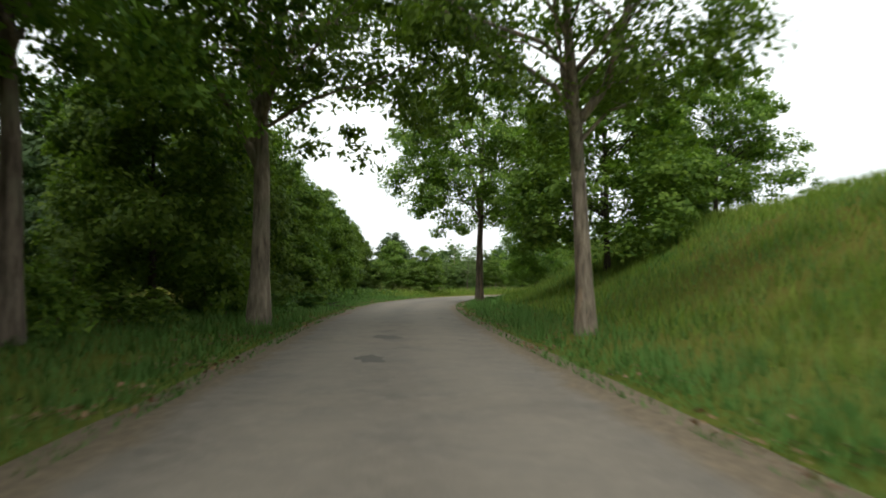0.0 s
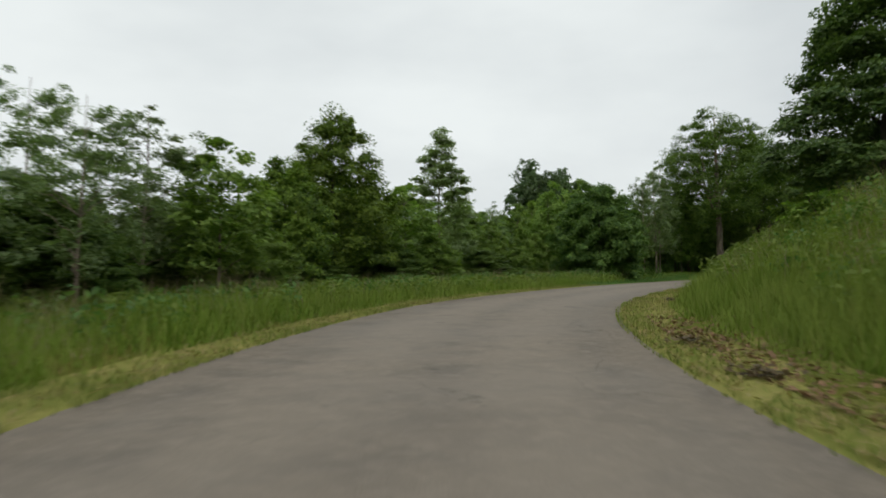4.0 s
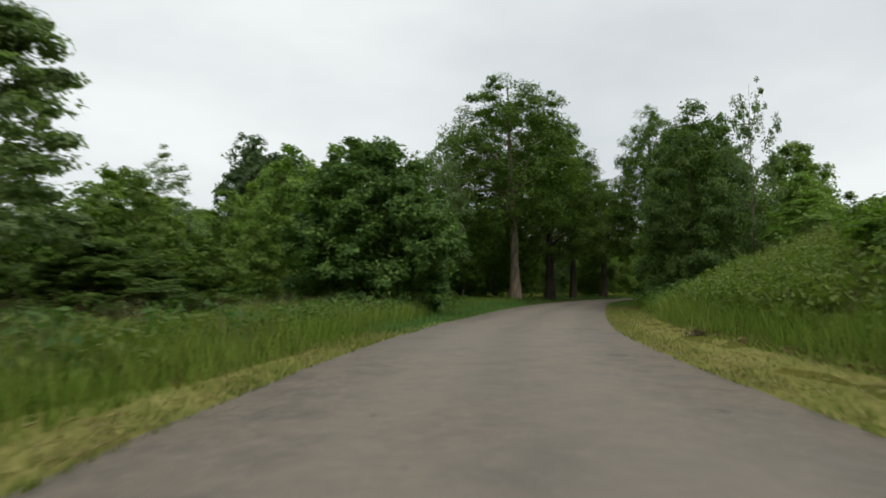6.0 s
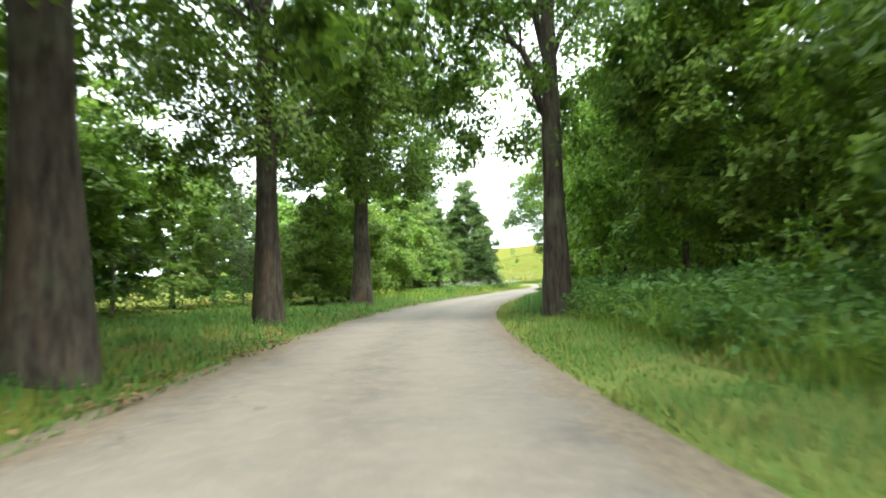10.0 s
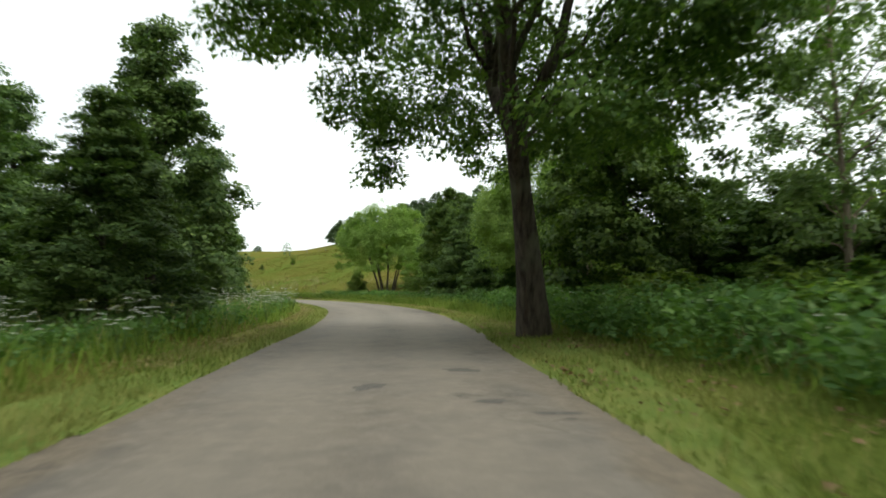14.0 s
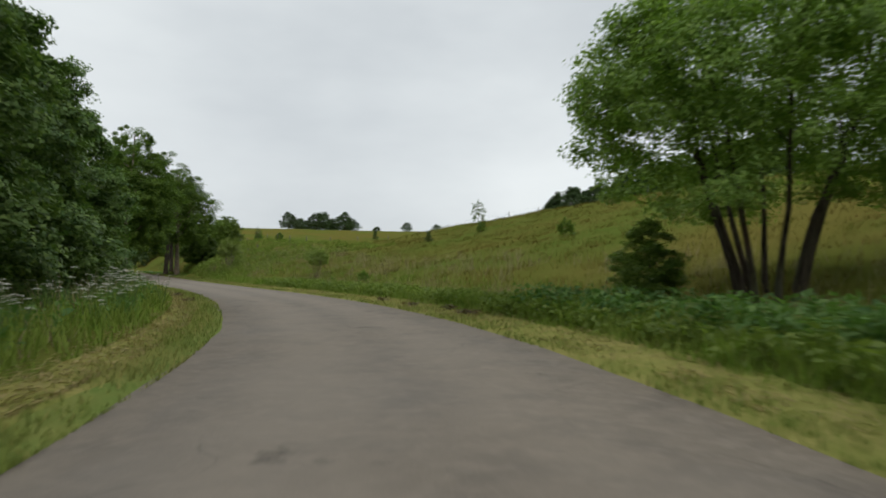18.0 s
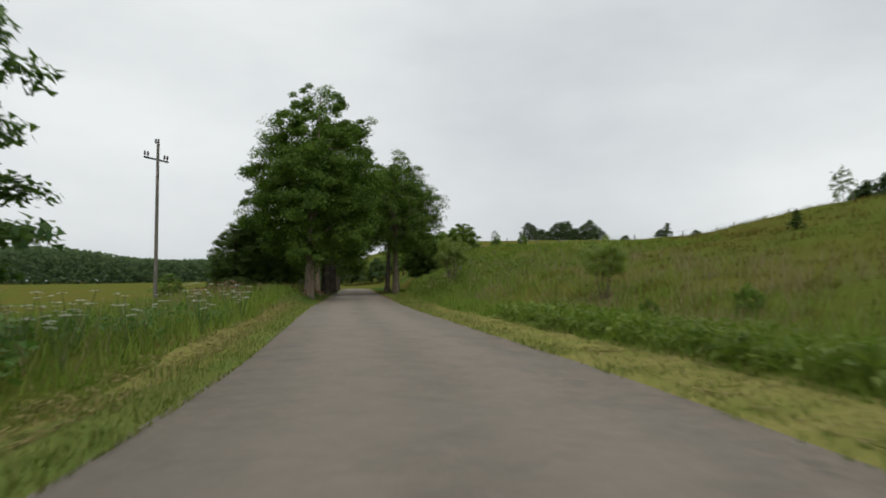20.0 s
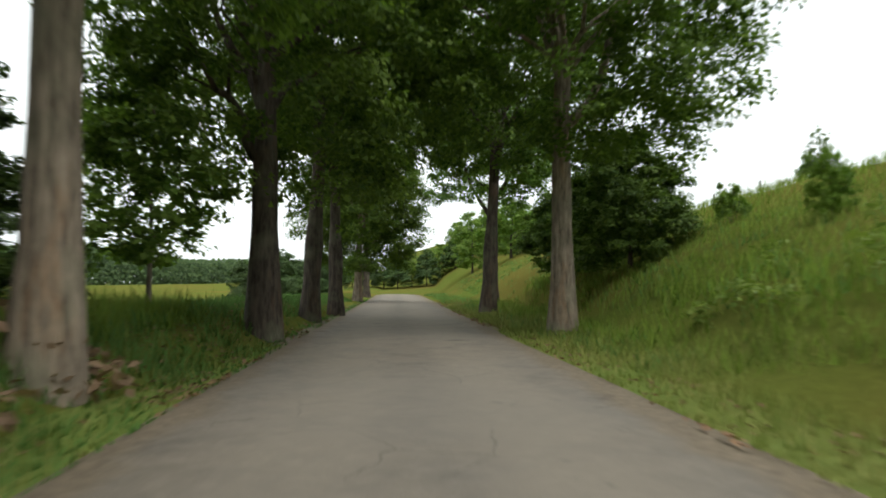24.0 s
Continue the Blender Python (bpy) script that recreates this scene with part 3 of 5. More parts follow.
def road_spot(name, x, y, length, width, mat, seed):
    rng = np.random.default_rng(seed)
    n = 22
    i = np.argmin(np.hypot(*(MID - (x, y)).T))
    a = np.arange(n) / n * 2 * np.pi
    rim = 1 + 0.22 * np.sin(2 * a + seed) + 0.16 * np.sin(5 * a + 2 * seed) + rng.normal(0, 0.08, n)
    rings = []
    for u in (0.5, 1.0):
        q = np.array([x, y]) + WAY[i] * (np.cos(a) * rim * length / 2 * u)[:, None] + SIDE[i] * (np.sin(a) * rim * width / 2 * u)[:, None]
        rings.append(q)
    q = np.concatenate([np.array([[x, y]])] + rings)
    o = np.abs(((q - MID[i]) * SIDE[i]).sum(1)) / HALF[i]
    z = np.interp(o, [0, 0.55, 1.0, 1.3], [0.04, 0.025, 0.0, 0.0]) + np.r_[0.006, np.full(n, 0.007), np.full(n, 0.002)]
    k = np.arange(n)
    f = [(0, 1 + a, 1 + (a + 1) % n) for a in range(n)] + [(1 + a, 1 + n + a, 1 + n + (a + 1) % n, 1 + (a + 1) % n) for a in range(n)]
    return child(name, mesh_from(name, np.concatenate([q, z[:, None]], 1), f, mat, True), road)


for k, (x, y, ln, wd) in enumerate([
        (131.7, 123.1, 0.5, 0.8), (129.0, 122.8, 0.35, 0.55), (129.9, 124.2, 0.7, 0.5), (128.4, 122.2, 0.3, 0.6), (193.1, 147.9, 0.4, 0.7), (193.4, 146.2, 0.25, 0.4), (193.0, 146.6, 0.2, 0.45),
        (48.1, 101.3, 0.4, 0.35), (47.5, 100.5, 0.25, 0.6), (29.4, 86.9, 0.5, 0.5), (15.3, 75.3, 0.4, 0.6), (-1.2, 14.8, 1.6, 0.7), (-1.1, 10.6, 1.3, 0.6), (-0.1, 23.1, 0.3, 0.4),
        (219.0, 171.6, 0.3, 0.5), (217.6, 169.8, 0.2, 0.5), (62.0, 107.4, 0.8, 0.5), (59.8, 106.9, 0.35, 0.4), (192.4, 147.0, 0.5, 0.5), (191.6, 144.9, 0.3, 0.6), (189.8, 145.7, 0.5, 0.4), (166.1, 129.8, 0.5, 0.6)]):
    road_spot("pothole", x, y, ln * 0.75, wd * 0.75, HOLE, k + 1)
for k, (x, y, ln, wd) in enumerate([(-3.75, 26.8, 1.5, 0.5)]):
    road_spot("earth_patch", x, y, ln, wd, EARTH, k + 40)

# ---- trees: the first of each kind stands in its own place, the rest are copies ----
KIND = {
    "maple": (14, 5.0, tree("maple_tree", 11, 14, 5.0, 3.8, 0.27, "maple", "brown", "round", 450, 115, 0.17, limbs=18, plain=True, fork=5.0, lobes=34, lobe=0.34, tier=0.62, label="tall maple with a broad green crown")),
    "maple_g": (14, 5.0, tree("maple_tree", 31, 14, 5.0, 4.2, 0.27, "maple", "grey", "round", 330, 85, 0.17, stems=1, limbs=20, plain=True, hollow=0.35, fork=4.4, lean=(0.7, -0.3), lobes=30, lobe=0.32, tier=0.6, fill=0.15, label="tall maple with a pale grey trunk")),
    "lime": (18, 4.8, tree("lime_tree", 12, 18, 4.8, 2.8, 0.38, "lime", "grey", "tall", 760, 146, 0.16, limbs=16, plain=True, fork=7.0, lean=(0.4, 0.0), lobes=52, lobe=0.34, tier=0.85, droop=0.45, fill=0.16, label="old lime tree with a thick pale trunk")),
    "lime_b": (18, 5.0, tree("lime_tree", 13, 18, 5.0, 3.4, 0.46, "lime", "dark", "tall", 600, 120, 0.15, limbs=18, plain=True, fork=6.0, lean=(0.3, 0.2), lobes=46, lobe=0.33, tier=0.85, droop=0.4, fill=0.14, label="old lime tree with a dark trunk")),
    "lime_c": (18, 4.6, tree("lime_tree", 35, 18, 4.6, 6.8, 0.4, "lime", "dark", "tall", 460, 118, 0.155, limbs=20, plain=True, fork=6.5, lean=(0.5, 0.3), lobes=36, lobe=0.34, tier=0.8, droop=0.4, fill=0.1, label="old lime tree with a high loose crown")),
    "lime_d": (18, 5.0, tree("lime_tree", 36, 18, 5.0, 5.2, 0.56, "lime", "dark", "tall", 600, 125, 0.155, limbs=20, plain=True, fork=6.5, lean=(-0.5, 0.3), lobes=44, lobe=0.33, tier=0.8, droop=0.4, fill=0.12, label="thick old lime tree with a spreading crown")),
    "rounded": (8.6, 3.8, tree("rounded_maple", 39, 8.6, 3.8, 0.3, 0.2, "wood", "dark", "dome", 640, 96, 0.17, limbs=12, hollow=0.45, plain=True, lobes=70, lobe=0.25, tier=0.85, droop=0.35, label="rounded dense dark green maple beside the road")),
    "feather": (9, 2.1, tree("feathery_tree", 38, 9, 2.1, 0.5, 0.09, "feather", "grey", "cone", 400, 66, 0.11, limbs=26, hollow=0.2, plain=True, lobes=76, lobe=0.19, tier=0.7, droop=-0.2, fill=0.2, label="feathery grey-green tree above the meadow")),
    "lime_g": (18, 4.8, tree("lime_tree", 37, 18, 4.8, 5.0, 0.38, "lime", "grey", "tall", 540, 116, 0.155, limbs=18, plain=True, fork=6.5, lean=(0.5, 0.0), lobes=46, lobe=0.34, tier=0.8, droop=0.45, fill=0.14, label="old lime tree with a tall pale trunk")),
    "wood": (13, 4.4, tree("wood_maple", 24, 13, 4.4, 0.6, 0.2, "wood", "dark", "dome", 540, 84, 0.18, limbs=14, hollow=0.4, plain=True, lobes=46, lobe=0.32, tier=0.5, droop=0.5, label="tall leafy maple at the wood's edge")),
    "wood_b": (13, 4.4, tree("wood_maple", 25, 13, 4.4, 1.2, 0.2, "maple", "dark", "dome", 560, 84, 0.19, limbs=14, hollow=0.4, plain=True, lobes=42, lobe=0.33, tier=0.55, droop=0.45, label="tall green maple at the wood's edge")),
    "open": (10, 4.4, tree("open_maple", 29, 10, 4.4, 0.8, 0.16, "maple", "dark", "dome", 400, 84, 0.18, limbs=16, hollow=0.35, plain=True, lobes=30, lobe=0.32, tier=0.5, droop=0.45, label="loose green maple with gaps in its crown")),
    "oak": (15, 6.4, tree("old_oak", 26, 15, 6.4, 4.3, 0.42, "hedge", "dark", "round", 740, 112, 0.15, limbs=26, hollow=0.3, plain=True, fork=4.6, lean=(-2.8, 1.2), lobes=40, lobe=0.3, tier=0.5, droop=0.4, fill=0.26, label="broad old tree with a dark leaning trunk")),
    "hedge": (9, 3.2, tree("dark_maple", 14, 9, 3.2, 0.3, 0.14, "hedge", "dark", "dome", 440, 96, 0.17, limbs=8, plain=True, lobes=34, lobe=0.36, tier=0.55, droop=0.5, label="dense dark green maple leafy to the ground")),
    "hedge_b": (9, 3.4, tree("green_maple", 15, 9, 3.4, 0.3, 0.14, "maple", "dark", "dome", 440, 96, 0.17, limbs=8, plain=True, lobes=34, lobe=0.36, tier=0.5, droop=0.5, label="dense green maple leafy to the ground")),
    "bush": (8, 2.8, tree("green_bush", 28, 8, 2.8, 0.3, 0.1, "light", "dark", "dome", 320, 58, 0.19, limbs=8, plain=True, lobes=26, lobe=0.38, label="broad light green bush")),
    "young": (8, 1.9, tree("young_tree", 16, 8, 1.9, 1.0, 0.07, "light", "grey", "tall", 200, 40, 0.18, limbs=8, plain=True, lobes=22, lobe=0.42, label="slender young light green tree")),
    "alder": (12, 3.4, tree("alder_tree", 17, 12, 3.4, 0.3, 0.2, "alder", "dark", "cone", 560, 110, 0.145, limbs=9, plain=True, flat=0.5, lobes=48, lobe=0.32, tier=0.5, droop=0.4, label="dark conical alder leafy to the ground")),
    "birch": (9, 2.4, tree("birch_tree", 18, 9, 2.4, 1.4, 0.09, "birch", "grey", "tall", 190, 42, 0.14, limbs=14, hollow=0.25, lobes=26, lobe=0.3, tier=0.8, fill=0.15, label="thin grey-green birch with a loose crown")),
    "willow": (9, 4.8, tree("willow_tree", 19, 9, 4.8, 2.3, 0.095, "willow", "dark", "dome", 780, 150, 0.1, stems=9, limbs=34, hollow=0.55, plain=True, lobes=44, lobe=0.27, tier=0.8, droop=0.55, fill=0.04, label="many-stemmed willow with a domed yellow-green crown")),
    "small_willow": (3.2, 1.2, tree("small_willow", 27, 3.2, 1.2, 1.0, 0.045, "young_willow", "brown", "round", 330, 84, 0.05, stems=4, limbs=30, hollow=0.45, plain=True, lobes=36, lobe=0.22, tier=0.95, droop=0.3, fill=0.06, label="small light green willow on the hillside")),
    "shrub": (1.8, 1.3, tree("shrub", 20, 1.8, 1.3, 0.1, 0.03, "maple", "brown", "dome", 80, 36, 0.13, stems=3, limbs=5, plain=True, lobes=14, lobe=0.42, label="low green shrub in the grass", category="shrub")),
    "far": (10, 3.6, tree("distant_tree", 21, 10, 3.6, 0.4, 0.15, "far", "dark", "dome", 220, 52, 0.27, limbs=3, plain=True, lobes=22, lobe=0.38, label="dark green tree in the wood")),
    "far_b": (10, 3.2, tree("distant_tree", 22, 10, 3.2, 0.4, 0.15, "light", "dark", "tall", 220, 52, 0.26, limbs=3, plain=True, lobes=22, lobe=0.4, label="light green tree in the wood")),
    "spruce": (4, 1.0, tree("small_spruce", 23, 4, 1.0, 0.1, 0.05, "alder", "dark", "cone", 90, 26, 0.17, limbs=4, plain=True, lobes=20, lobe=0.36, tier=0.4, label="small dark spruce in the meadow")),
}
used = set()


def put(kind, x, y, h, wide=None, turn=None, label="", group="", dz=0.0):
    """A tree of a kind, h metres high and wide metres in crown radius."""
    bh, bw, ob = KIND[kind]
    turn = (x * 37.0 + y * 91.0) % 360 if turn is None else turn
    sz = h / bh
    sw = sz if wide is None else wide / bw
    z = float(height(np.array([x]), np.array([y]))[0]) + dz
    if kind in used:
        ob = copy_thing(ob, pose(x, y, z, 0, 0, turn))
    used.add(kind)
    ob.matrix_basis = pose(x, y, z, 0, 0, turn)
    ob.scale = (sw, sw, sz)
    return tagged(ob, label, "", group)


AVENUE, WOOD, HILL = "old trees along the avenue", "trees at the wood's edge", "trees on the meadow hill"
rng = np.random.default_rng(5)
# first wooded stretch
put("maple_g", -5.0, 18.9, 17, 6.0, label="tall maple with a pale leaning trunk")
put("maple_g", 3.1, 15.1, 14, 4.4, turn=140)
put("maple", 2.15, 41.0, 15.0, 4.9, label="maple standing alone with a rounded crown")
put("maple", -7.6, 12.2, 15, 5.0)
# unseen maples beside and behind the start, added to shade the verge
for x, y, h, w in [(-7.4, 2.5, 15, 5.4), (-8.2, -6.5, 15, 5.2), (-13.0, 10.0, 13, 4.6), (5.8, -5.0, 13, 4.0)]:
    put("maple", x, y, h, w)
put("open", 6.9, 29.2, 9.5, 4.5)
put("open", 13.0, 33.0, 9, 3.8)
put("hedge", 13.5, 40.0, 6.5, 3.0)
put("bush", 6.6, 50.0, 7.4, 2.2, label="young light green tree leafy to the ground")
for k, (y, h, w) in enumerate([(23, 10.6, 3.5), (28, 10.2, 3.3), (33, 9.8, 3.3), (38, 9.2, 3.1), (43, 8.6, 2.9), (48, 8.2, 2.9), (53, 7.6, 2.6), (58, 7.4, 2.5), (64, 7.2, 2.4), (70, 8.0, 2.3)]):
    put(("hedge_b", "open", "hedge_b")[k % 3], -9.6 + 0.5 * ((k * 7) % 3), y, h, w, group=WOOD)
for k in range(14):
    put(("far", "far", "far_b")[k % 3], -14 - 3.0 * (k % 3) - rng.uniform(0, 2), -4 + 5.5 * k, rng.uniform(10, 14), rng.uniform(3.4, 4.6), group=WOOD)
for k in range(8):
    put("shrub", -7.4 - rng.uniform(0, 1.5), 14 + 4.6 * k + rng.uniform(-1, 1), rng.uniform(1.2, 2.2), rng.uniform(0.9, 1.4))
put("bush", -5.8, 30.6, 1.0, 0.7, label="low bright green bush beside the road")
put("bush", -6.8, 27.4, 1.3, 0.8, label="low bright green bush beside the road")
# the first bend
for k in range(16):
    q = spot(57 + 3.4 * k, 8.6 + 3.4 * rng.uniform(0, 1))
    put(("hedge", "bush")[k % 4 == 3], q[0], q[1], rng.uniform(1.8, 3.0), rng.uniform(1.5, 2.1), group=WOOD)
put("bush", -1.6, 62.0, 4.6, 1.9)
put("bush", -4.6, 64.0, 5.2, 2.2)
put("birch", -0.6, 69.5, 5.0, 1.2)
put("birch", 2.6, 74.0, 5.0, 1.5)
put("birch", 4.0, 80.2, 6.2, 1.9)
put("birch", 1.2, 78.6, 6.6, 1.7)
for x, y, h, w in [(1.6, 76.4, 3.4, 1.7), (4.4, 82.6, 3.6, 1.8), (5.8, 85.6, 4.0, 1.9), (8.2, 89.0, 4.2, 1.9), (-0.6, 80.6, 3.6, 1.9)]:
    put("hedge", x, y, h, w, group=WOOD)
put("alder", 25.6, 72.6, 9.4, 3.6, label="tall dark tree with drooping layered branches")
put("young", 6.0, 79.5, 5.2, 1.6)
put("hedge_b", 9.4, 86.0, 5.8, 2.0)
put("wood_b", 12.9, 91.0, 9.2, 3.0, label="tall dense maple beside the meadow")
put("feather", 22.2, 98.8, 10.4, 3.1)
put("young", 17.6, 93.5, 6.0, 1.9)
put("birch", 29.0, 103.8, 6.4, 1.5)
put("young", 26.4, 100.0, 4.6, 1.4)
put("rounded", 38.7, 103.7, 8.6, 3.9)
put("hedge", 43.5, 107.8, 7.4, 3.0)
put("bush", 34.2, 106.2, 4.0, 1.3, label="light green sapling leafy to the ground")
for k in range(34):
    q = spot(58 + 3.4 * k, 22 + 6 * (k % 2) + 4 * rng.uniform(0, 1))
    put(("far" if k < 14 else "far_b", "young", "far_b")[k % 3], q[0], q[1], rng.uniform(3.5, 5.2) * (1.0 if k < 14 else 2.0), rng.uniform(1.6, 2.3) * (1.0 if k < 14 else 1.5), group=WOOD)
for k in range(30):
    q = spot(56 + 4.0 * k, 42 + 18 * rng.uniform(0, 1))
    put("far" if k < 16 else "far_b", q[0], q[1], rng.uniform(7, 10.5), rng.uniform(2.6, 3.8), group=WOOD)
for k in range(9):
    put("far", 50 + 3.2 * k, 130 + 3.0 * k + 4 * (k % 2), 13.0 + 1.7 * ((k * 5) % 3), 3.6 + 0.3 * (k % 3), group=WOOD)
for k in range(7):
    q = spot(76 + 5.0 * k, -7.8 - 3.5 * rng.uniform(0, 1))
    put("shrub", q[0], q[1], rng.uniform(0.9, 1.7), rng.uniform(0.9, 1.5))
# the avenue through the wood
put("lime_g", 63.3, 114.0, 19.5, 5.8, group=AVENUE)
put("lime_b", 73.7, 117.6, 19, 5.4, group=AVENUE)
put("lime_b", 84.1, 121.5, 18.5, 4.4, group=AVENUE)
put("lime_d", 97.2, 125.1, 16, 4.6, group=AVENUE)
put("lime_b", 87.5, 114.0, 22.5, 4.3, group=AVENUE)
for k in range(16):
    q = spot(106 + 3.4 * k, 12 + 7 * rng.uniform(0, 1))
    put("bush", q[0], q[1], rng.uniform(2.0, 3.4), rng.uniform(1.6, 2.2), group=WOOD)
for k in range(11):
    q = spot(126 + 4.4 * k, 16 + 6 * rng.uniform(0, 1))
    put("bush", q[0], q[1], rng.uniform(5, 8), rng.uniform(2.2, 2.8), group=WOOD)
for x, y, h, w in [(53.6, 113.4, 12.5, 2.4), (50.4, 111.6, 10.5, 2.2), (57.4, 117.0, 13, 2.4)]:
    put("birch", x, y, h, w, group=WOOD)
for x, y in ((66.0, 123.6), (71.6, 126.8), (79.0, 128.5)):
    put("young", x, y, 12.0, 2.8, group=WOOD)
for x, y, h in [(80.4, 131.4, 12.0), (85.4, 130.6, 9.5), (89.4, 132.4, 10.5), (83.6, 136.0, 12.0)]:
    put("young", x, y, h, 2.9, group=WOOD)
put("birch", 97.3, 131.8, 7.2, 1.8, group=WOOD)
put("bush", 97.8, 127.9, 5.8, 2.0, group=WOOD)
put("bush", 102.5, 129.6, 6.4, 2.4, group=WOOD)
put("maple", 117.0, 116.0, 16, 4.8, group=WOOD)
for k in range(18):
    q = spot(100 + 4.4 * k, 26 + 6 * rng.uniform(0, 1))
    put("far_b", q[0], q[1], rng.uniform(4.5, 6.5), rng.uniform(2.4, 3.2), group=WOOD)
for k, (x, y, h, w) in enumerate([(53.0, 95.4, 9.5, 2.6), (58.5, 97.2, 12.6, 3.6), (65.5, 99.0, 12, 4.0), (72.0, 103.0, 12.5, 4.0), (79.0, 105.0, 12.5, 4.2), (87.0, 107.0, 13, 4.4), (95.5, 110.5, 13.5, 4.8), (103.5, 112.0, 13.5, 4.8), (110.0, 114.0, 14, 4.6)]):
    put("wood" if k < 2 else ("open", "wood_b")[k % 2], x, y, h, w, group=WOOD)
put("birch", 56.0, 93.2, 12, 1.5)
for x, y, h, w in [(55.5, 90.4, 4.4, 2.4), (60.0, 88.0, 5.2, 2.6), (66.0, 90.0, 5.6, 2.6), (61.5, 92.0, 6.4, 2.4), (66.0, 93.5, 8.5, 3.0), (72.0, 95.5, 12.0, 3.8)]:
    put(("bush", "young")[x < 62.0], x, y, h, w, group=WOOD)
for k in range(8):
    q = spot(156 + 6.0 * k, -16 - 5 * rng.uniform(0, 1))
    put("far", q[0], q[1], rng.uniform(9, 13), rng.uniform(3, 4.4), group=WOOD)
for k in range(26):
    q = spot(120 + 1.6 * k, 9 + 12 * rng.uniform(0, 1))
    put("young", q[0], q[1], rng.uniform(7, 11), rng.uniform(1.6, 2.3), group=WOOD)
for k in range(7):
    q = spot(106 + 6.4 * k, 30 + 10 * rng.uniform(0, 1))
    put(("far_b", "far")[k % 2], q[0], q[1], rng.uniform(4.5, 6.5), rng.uniform(2.6, 3.4), group=WOOD)
for k, (s, o, h, w) in enumerate([(184, 8, 8.6, 2.8), (190, 7.6, 8.2, 2.6), (196, 8.6, 9, 2.8), (203, 8, 4.6, 1.9), (208, 9, 6.4, 2.4)]):
    q = spot(s, o)
    put(("bush", "bush", "young")[k % 3], q[0], q[1], h, w, group=WOOD)
for k in range(8):
    q = spot(166 + 6 * k, 15 + 4 * rng.uniform(0, 1))
    put(("far_b", "far")[k % 2], q[0], q[1], rng.uniform(8, 10), 3.6, group=WOOD)
# the bend to the left
put("oak", 138.1, 121.4, 14, 5.8, turn=0)
for k in range(12):
    q = spot(180 + 2.0 * k, (-4.6 if k < 6 else -6.4) - 1.6 * rng.uniform(0, 1))
    put(("bush", "hedge")[k % 2], q[0], q[1], rng.uniform(1.2, 2.0), rng.uniform(1.3, 1.7), label="low leafy green bush in the verge")
put("hedge", 145.4, 117.6, 7.8, 2.9)
for x, y, h, w in [(143.0, 113.0, 4.6, 2.5), (147.5, 113.5, 5.2, 2.5), (138.5, 111.0, 4.2, 2.4), (133.5, 112.0, 3.4, 2.2)]:
    put("hedge", x, y, h, w, group=WOOD)
put("birch", 136.5, 115.0, 10, 2.8)
put("birch", 141.0, 112.5, 10, 2.6)
put("birch", 131.5, 114.0, 9, 2.4)
put("willow", 154.6, 119.0, 8.8, 3.8)
put("birch", 158.5, 116.5, 9.0, 2.2)
for x, y, h, w in [(158.6, 119.0, 4.6, 2.2), (161.5, 115.2, 7.0, 2.8), (166.5, 117.8, 6.4, 2.6), (172.0, 119.5, 6.0, 2.4)]:
    put("hedge", x, y, h, w, group=WOOD)
put("alder", 162.3, 120.5, 6.8, 2.7)
put("alder", 167.2, 122.4, 7.6, 2.9)
put("hedge", 172.2, 123.8, 8.8, 2.8)
put("birch", 177.0, 124.6, 8.6, 1.6)
put("young", 181.0, 126.6, 4.6, 2.0)
put("willow", 191.0, 130.6, 10.2, 5.1)
put("bush", 184.2, 124.2, 4.2, 1.9)
put("bush", 191.4, 133.6, 2.7, 1.15)
for k in range(12):
    q = spot(196 + 2.6 * k, -6.0 - 2.0 * rng.uniform(0, 1))
    put("shrub", q[0], q[1], rng.uniform(1.1, 2.3), rng.uniform(1.1, 1.7))
for k in range(10):
    q = spot(190 + 5 * k, -12.5 - 6 * rng.uniform(0, 1))
    put(("far", "far_b")[k % 2], q[0], q[1], rng.uniform(3.5, 6.5), rng.uniform(2, 3), group=WOOD)
for k in range(12):
    q = spot(214 + 6.6 * k, 9.2 + rng.uniform(-0.5, 0.8) - (0.8 if k > 5 else 0))
    size = (rng.uniform(10, 12), rng.uniform(2.5, 3.0) + (0.8 if k > 8 else 0.0))
    if k > 4:
        put("alder", q[0], q[1], *size, group=WOOD)
for x, y, h, w in [(155.2, 138.3, 15.4, 5.0), (138.0, 131.6, 6.2, 2.3), (140.5, 137.5, 9.5, 3.0), (130.0, 134.0, 11.5, 3.2), (149.0, 141.5, 10.0, 3.4), (163.0, 142.5, 11.5, 3.4), (124.0, 133.0, 12.5, 2.8)]:
    put("alder", x, y, h, w, group=WOOD)
for k in range(7):
    q = spot(268 + 4.0 * k, 8.0 + 2.5 * rng.uniform(0, 1))
    put("hedge", q[0], q[1], rng.uniform(2.2, 3.6), rng.uniform(1.5, 2.0), group=WOOD)
# the second avenue
for kind, x, y, h, w in (
    ("lime", 224.5, 183.6, 15.6, 4.3), ("lime_g", 233.4, 193.1, 15.6, 4.1), ("lime_b", 239.7, 199.0, 15, 4.2), ("lime_c", 245.0, 204.4, 15.4, 4.0), ("lime_c", 248.9, 207.8, 15, 4.0), ("lime", 264.4, 224.4, 15, 4.6),
    ("lime_g", 246.0, 195.4, 15.4, 4.5), ("lime_c", 254.1, 204.2, 16.6, 4.2), ("lime_c", 263.5, 211.2, 15, 4.0), ("lime_c", 276.0, 236.4, 15, 4.4)):
    put(kind, x, y, h, w, turn=-48.0 if x < 225 else None, group=AVENUE)
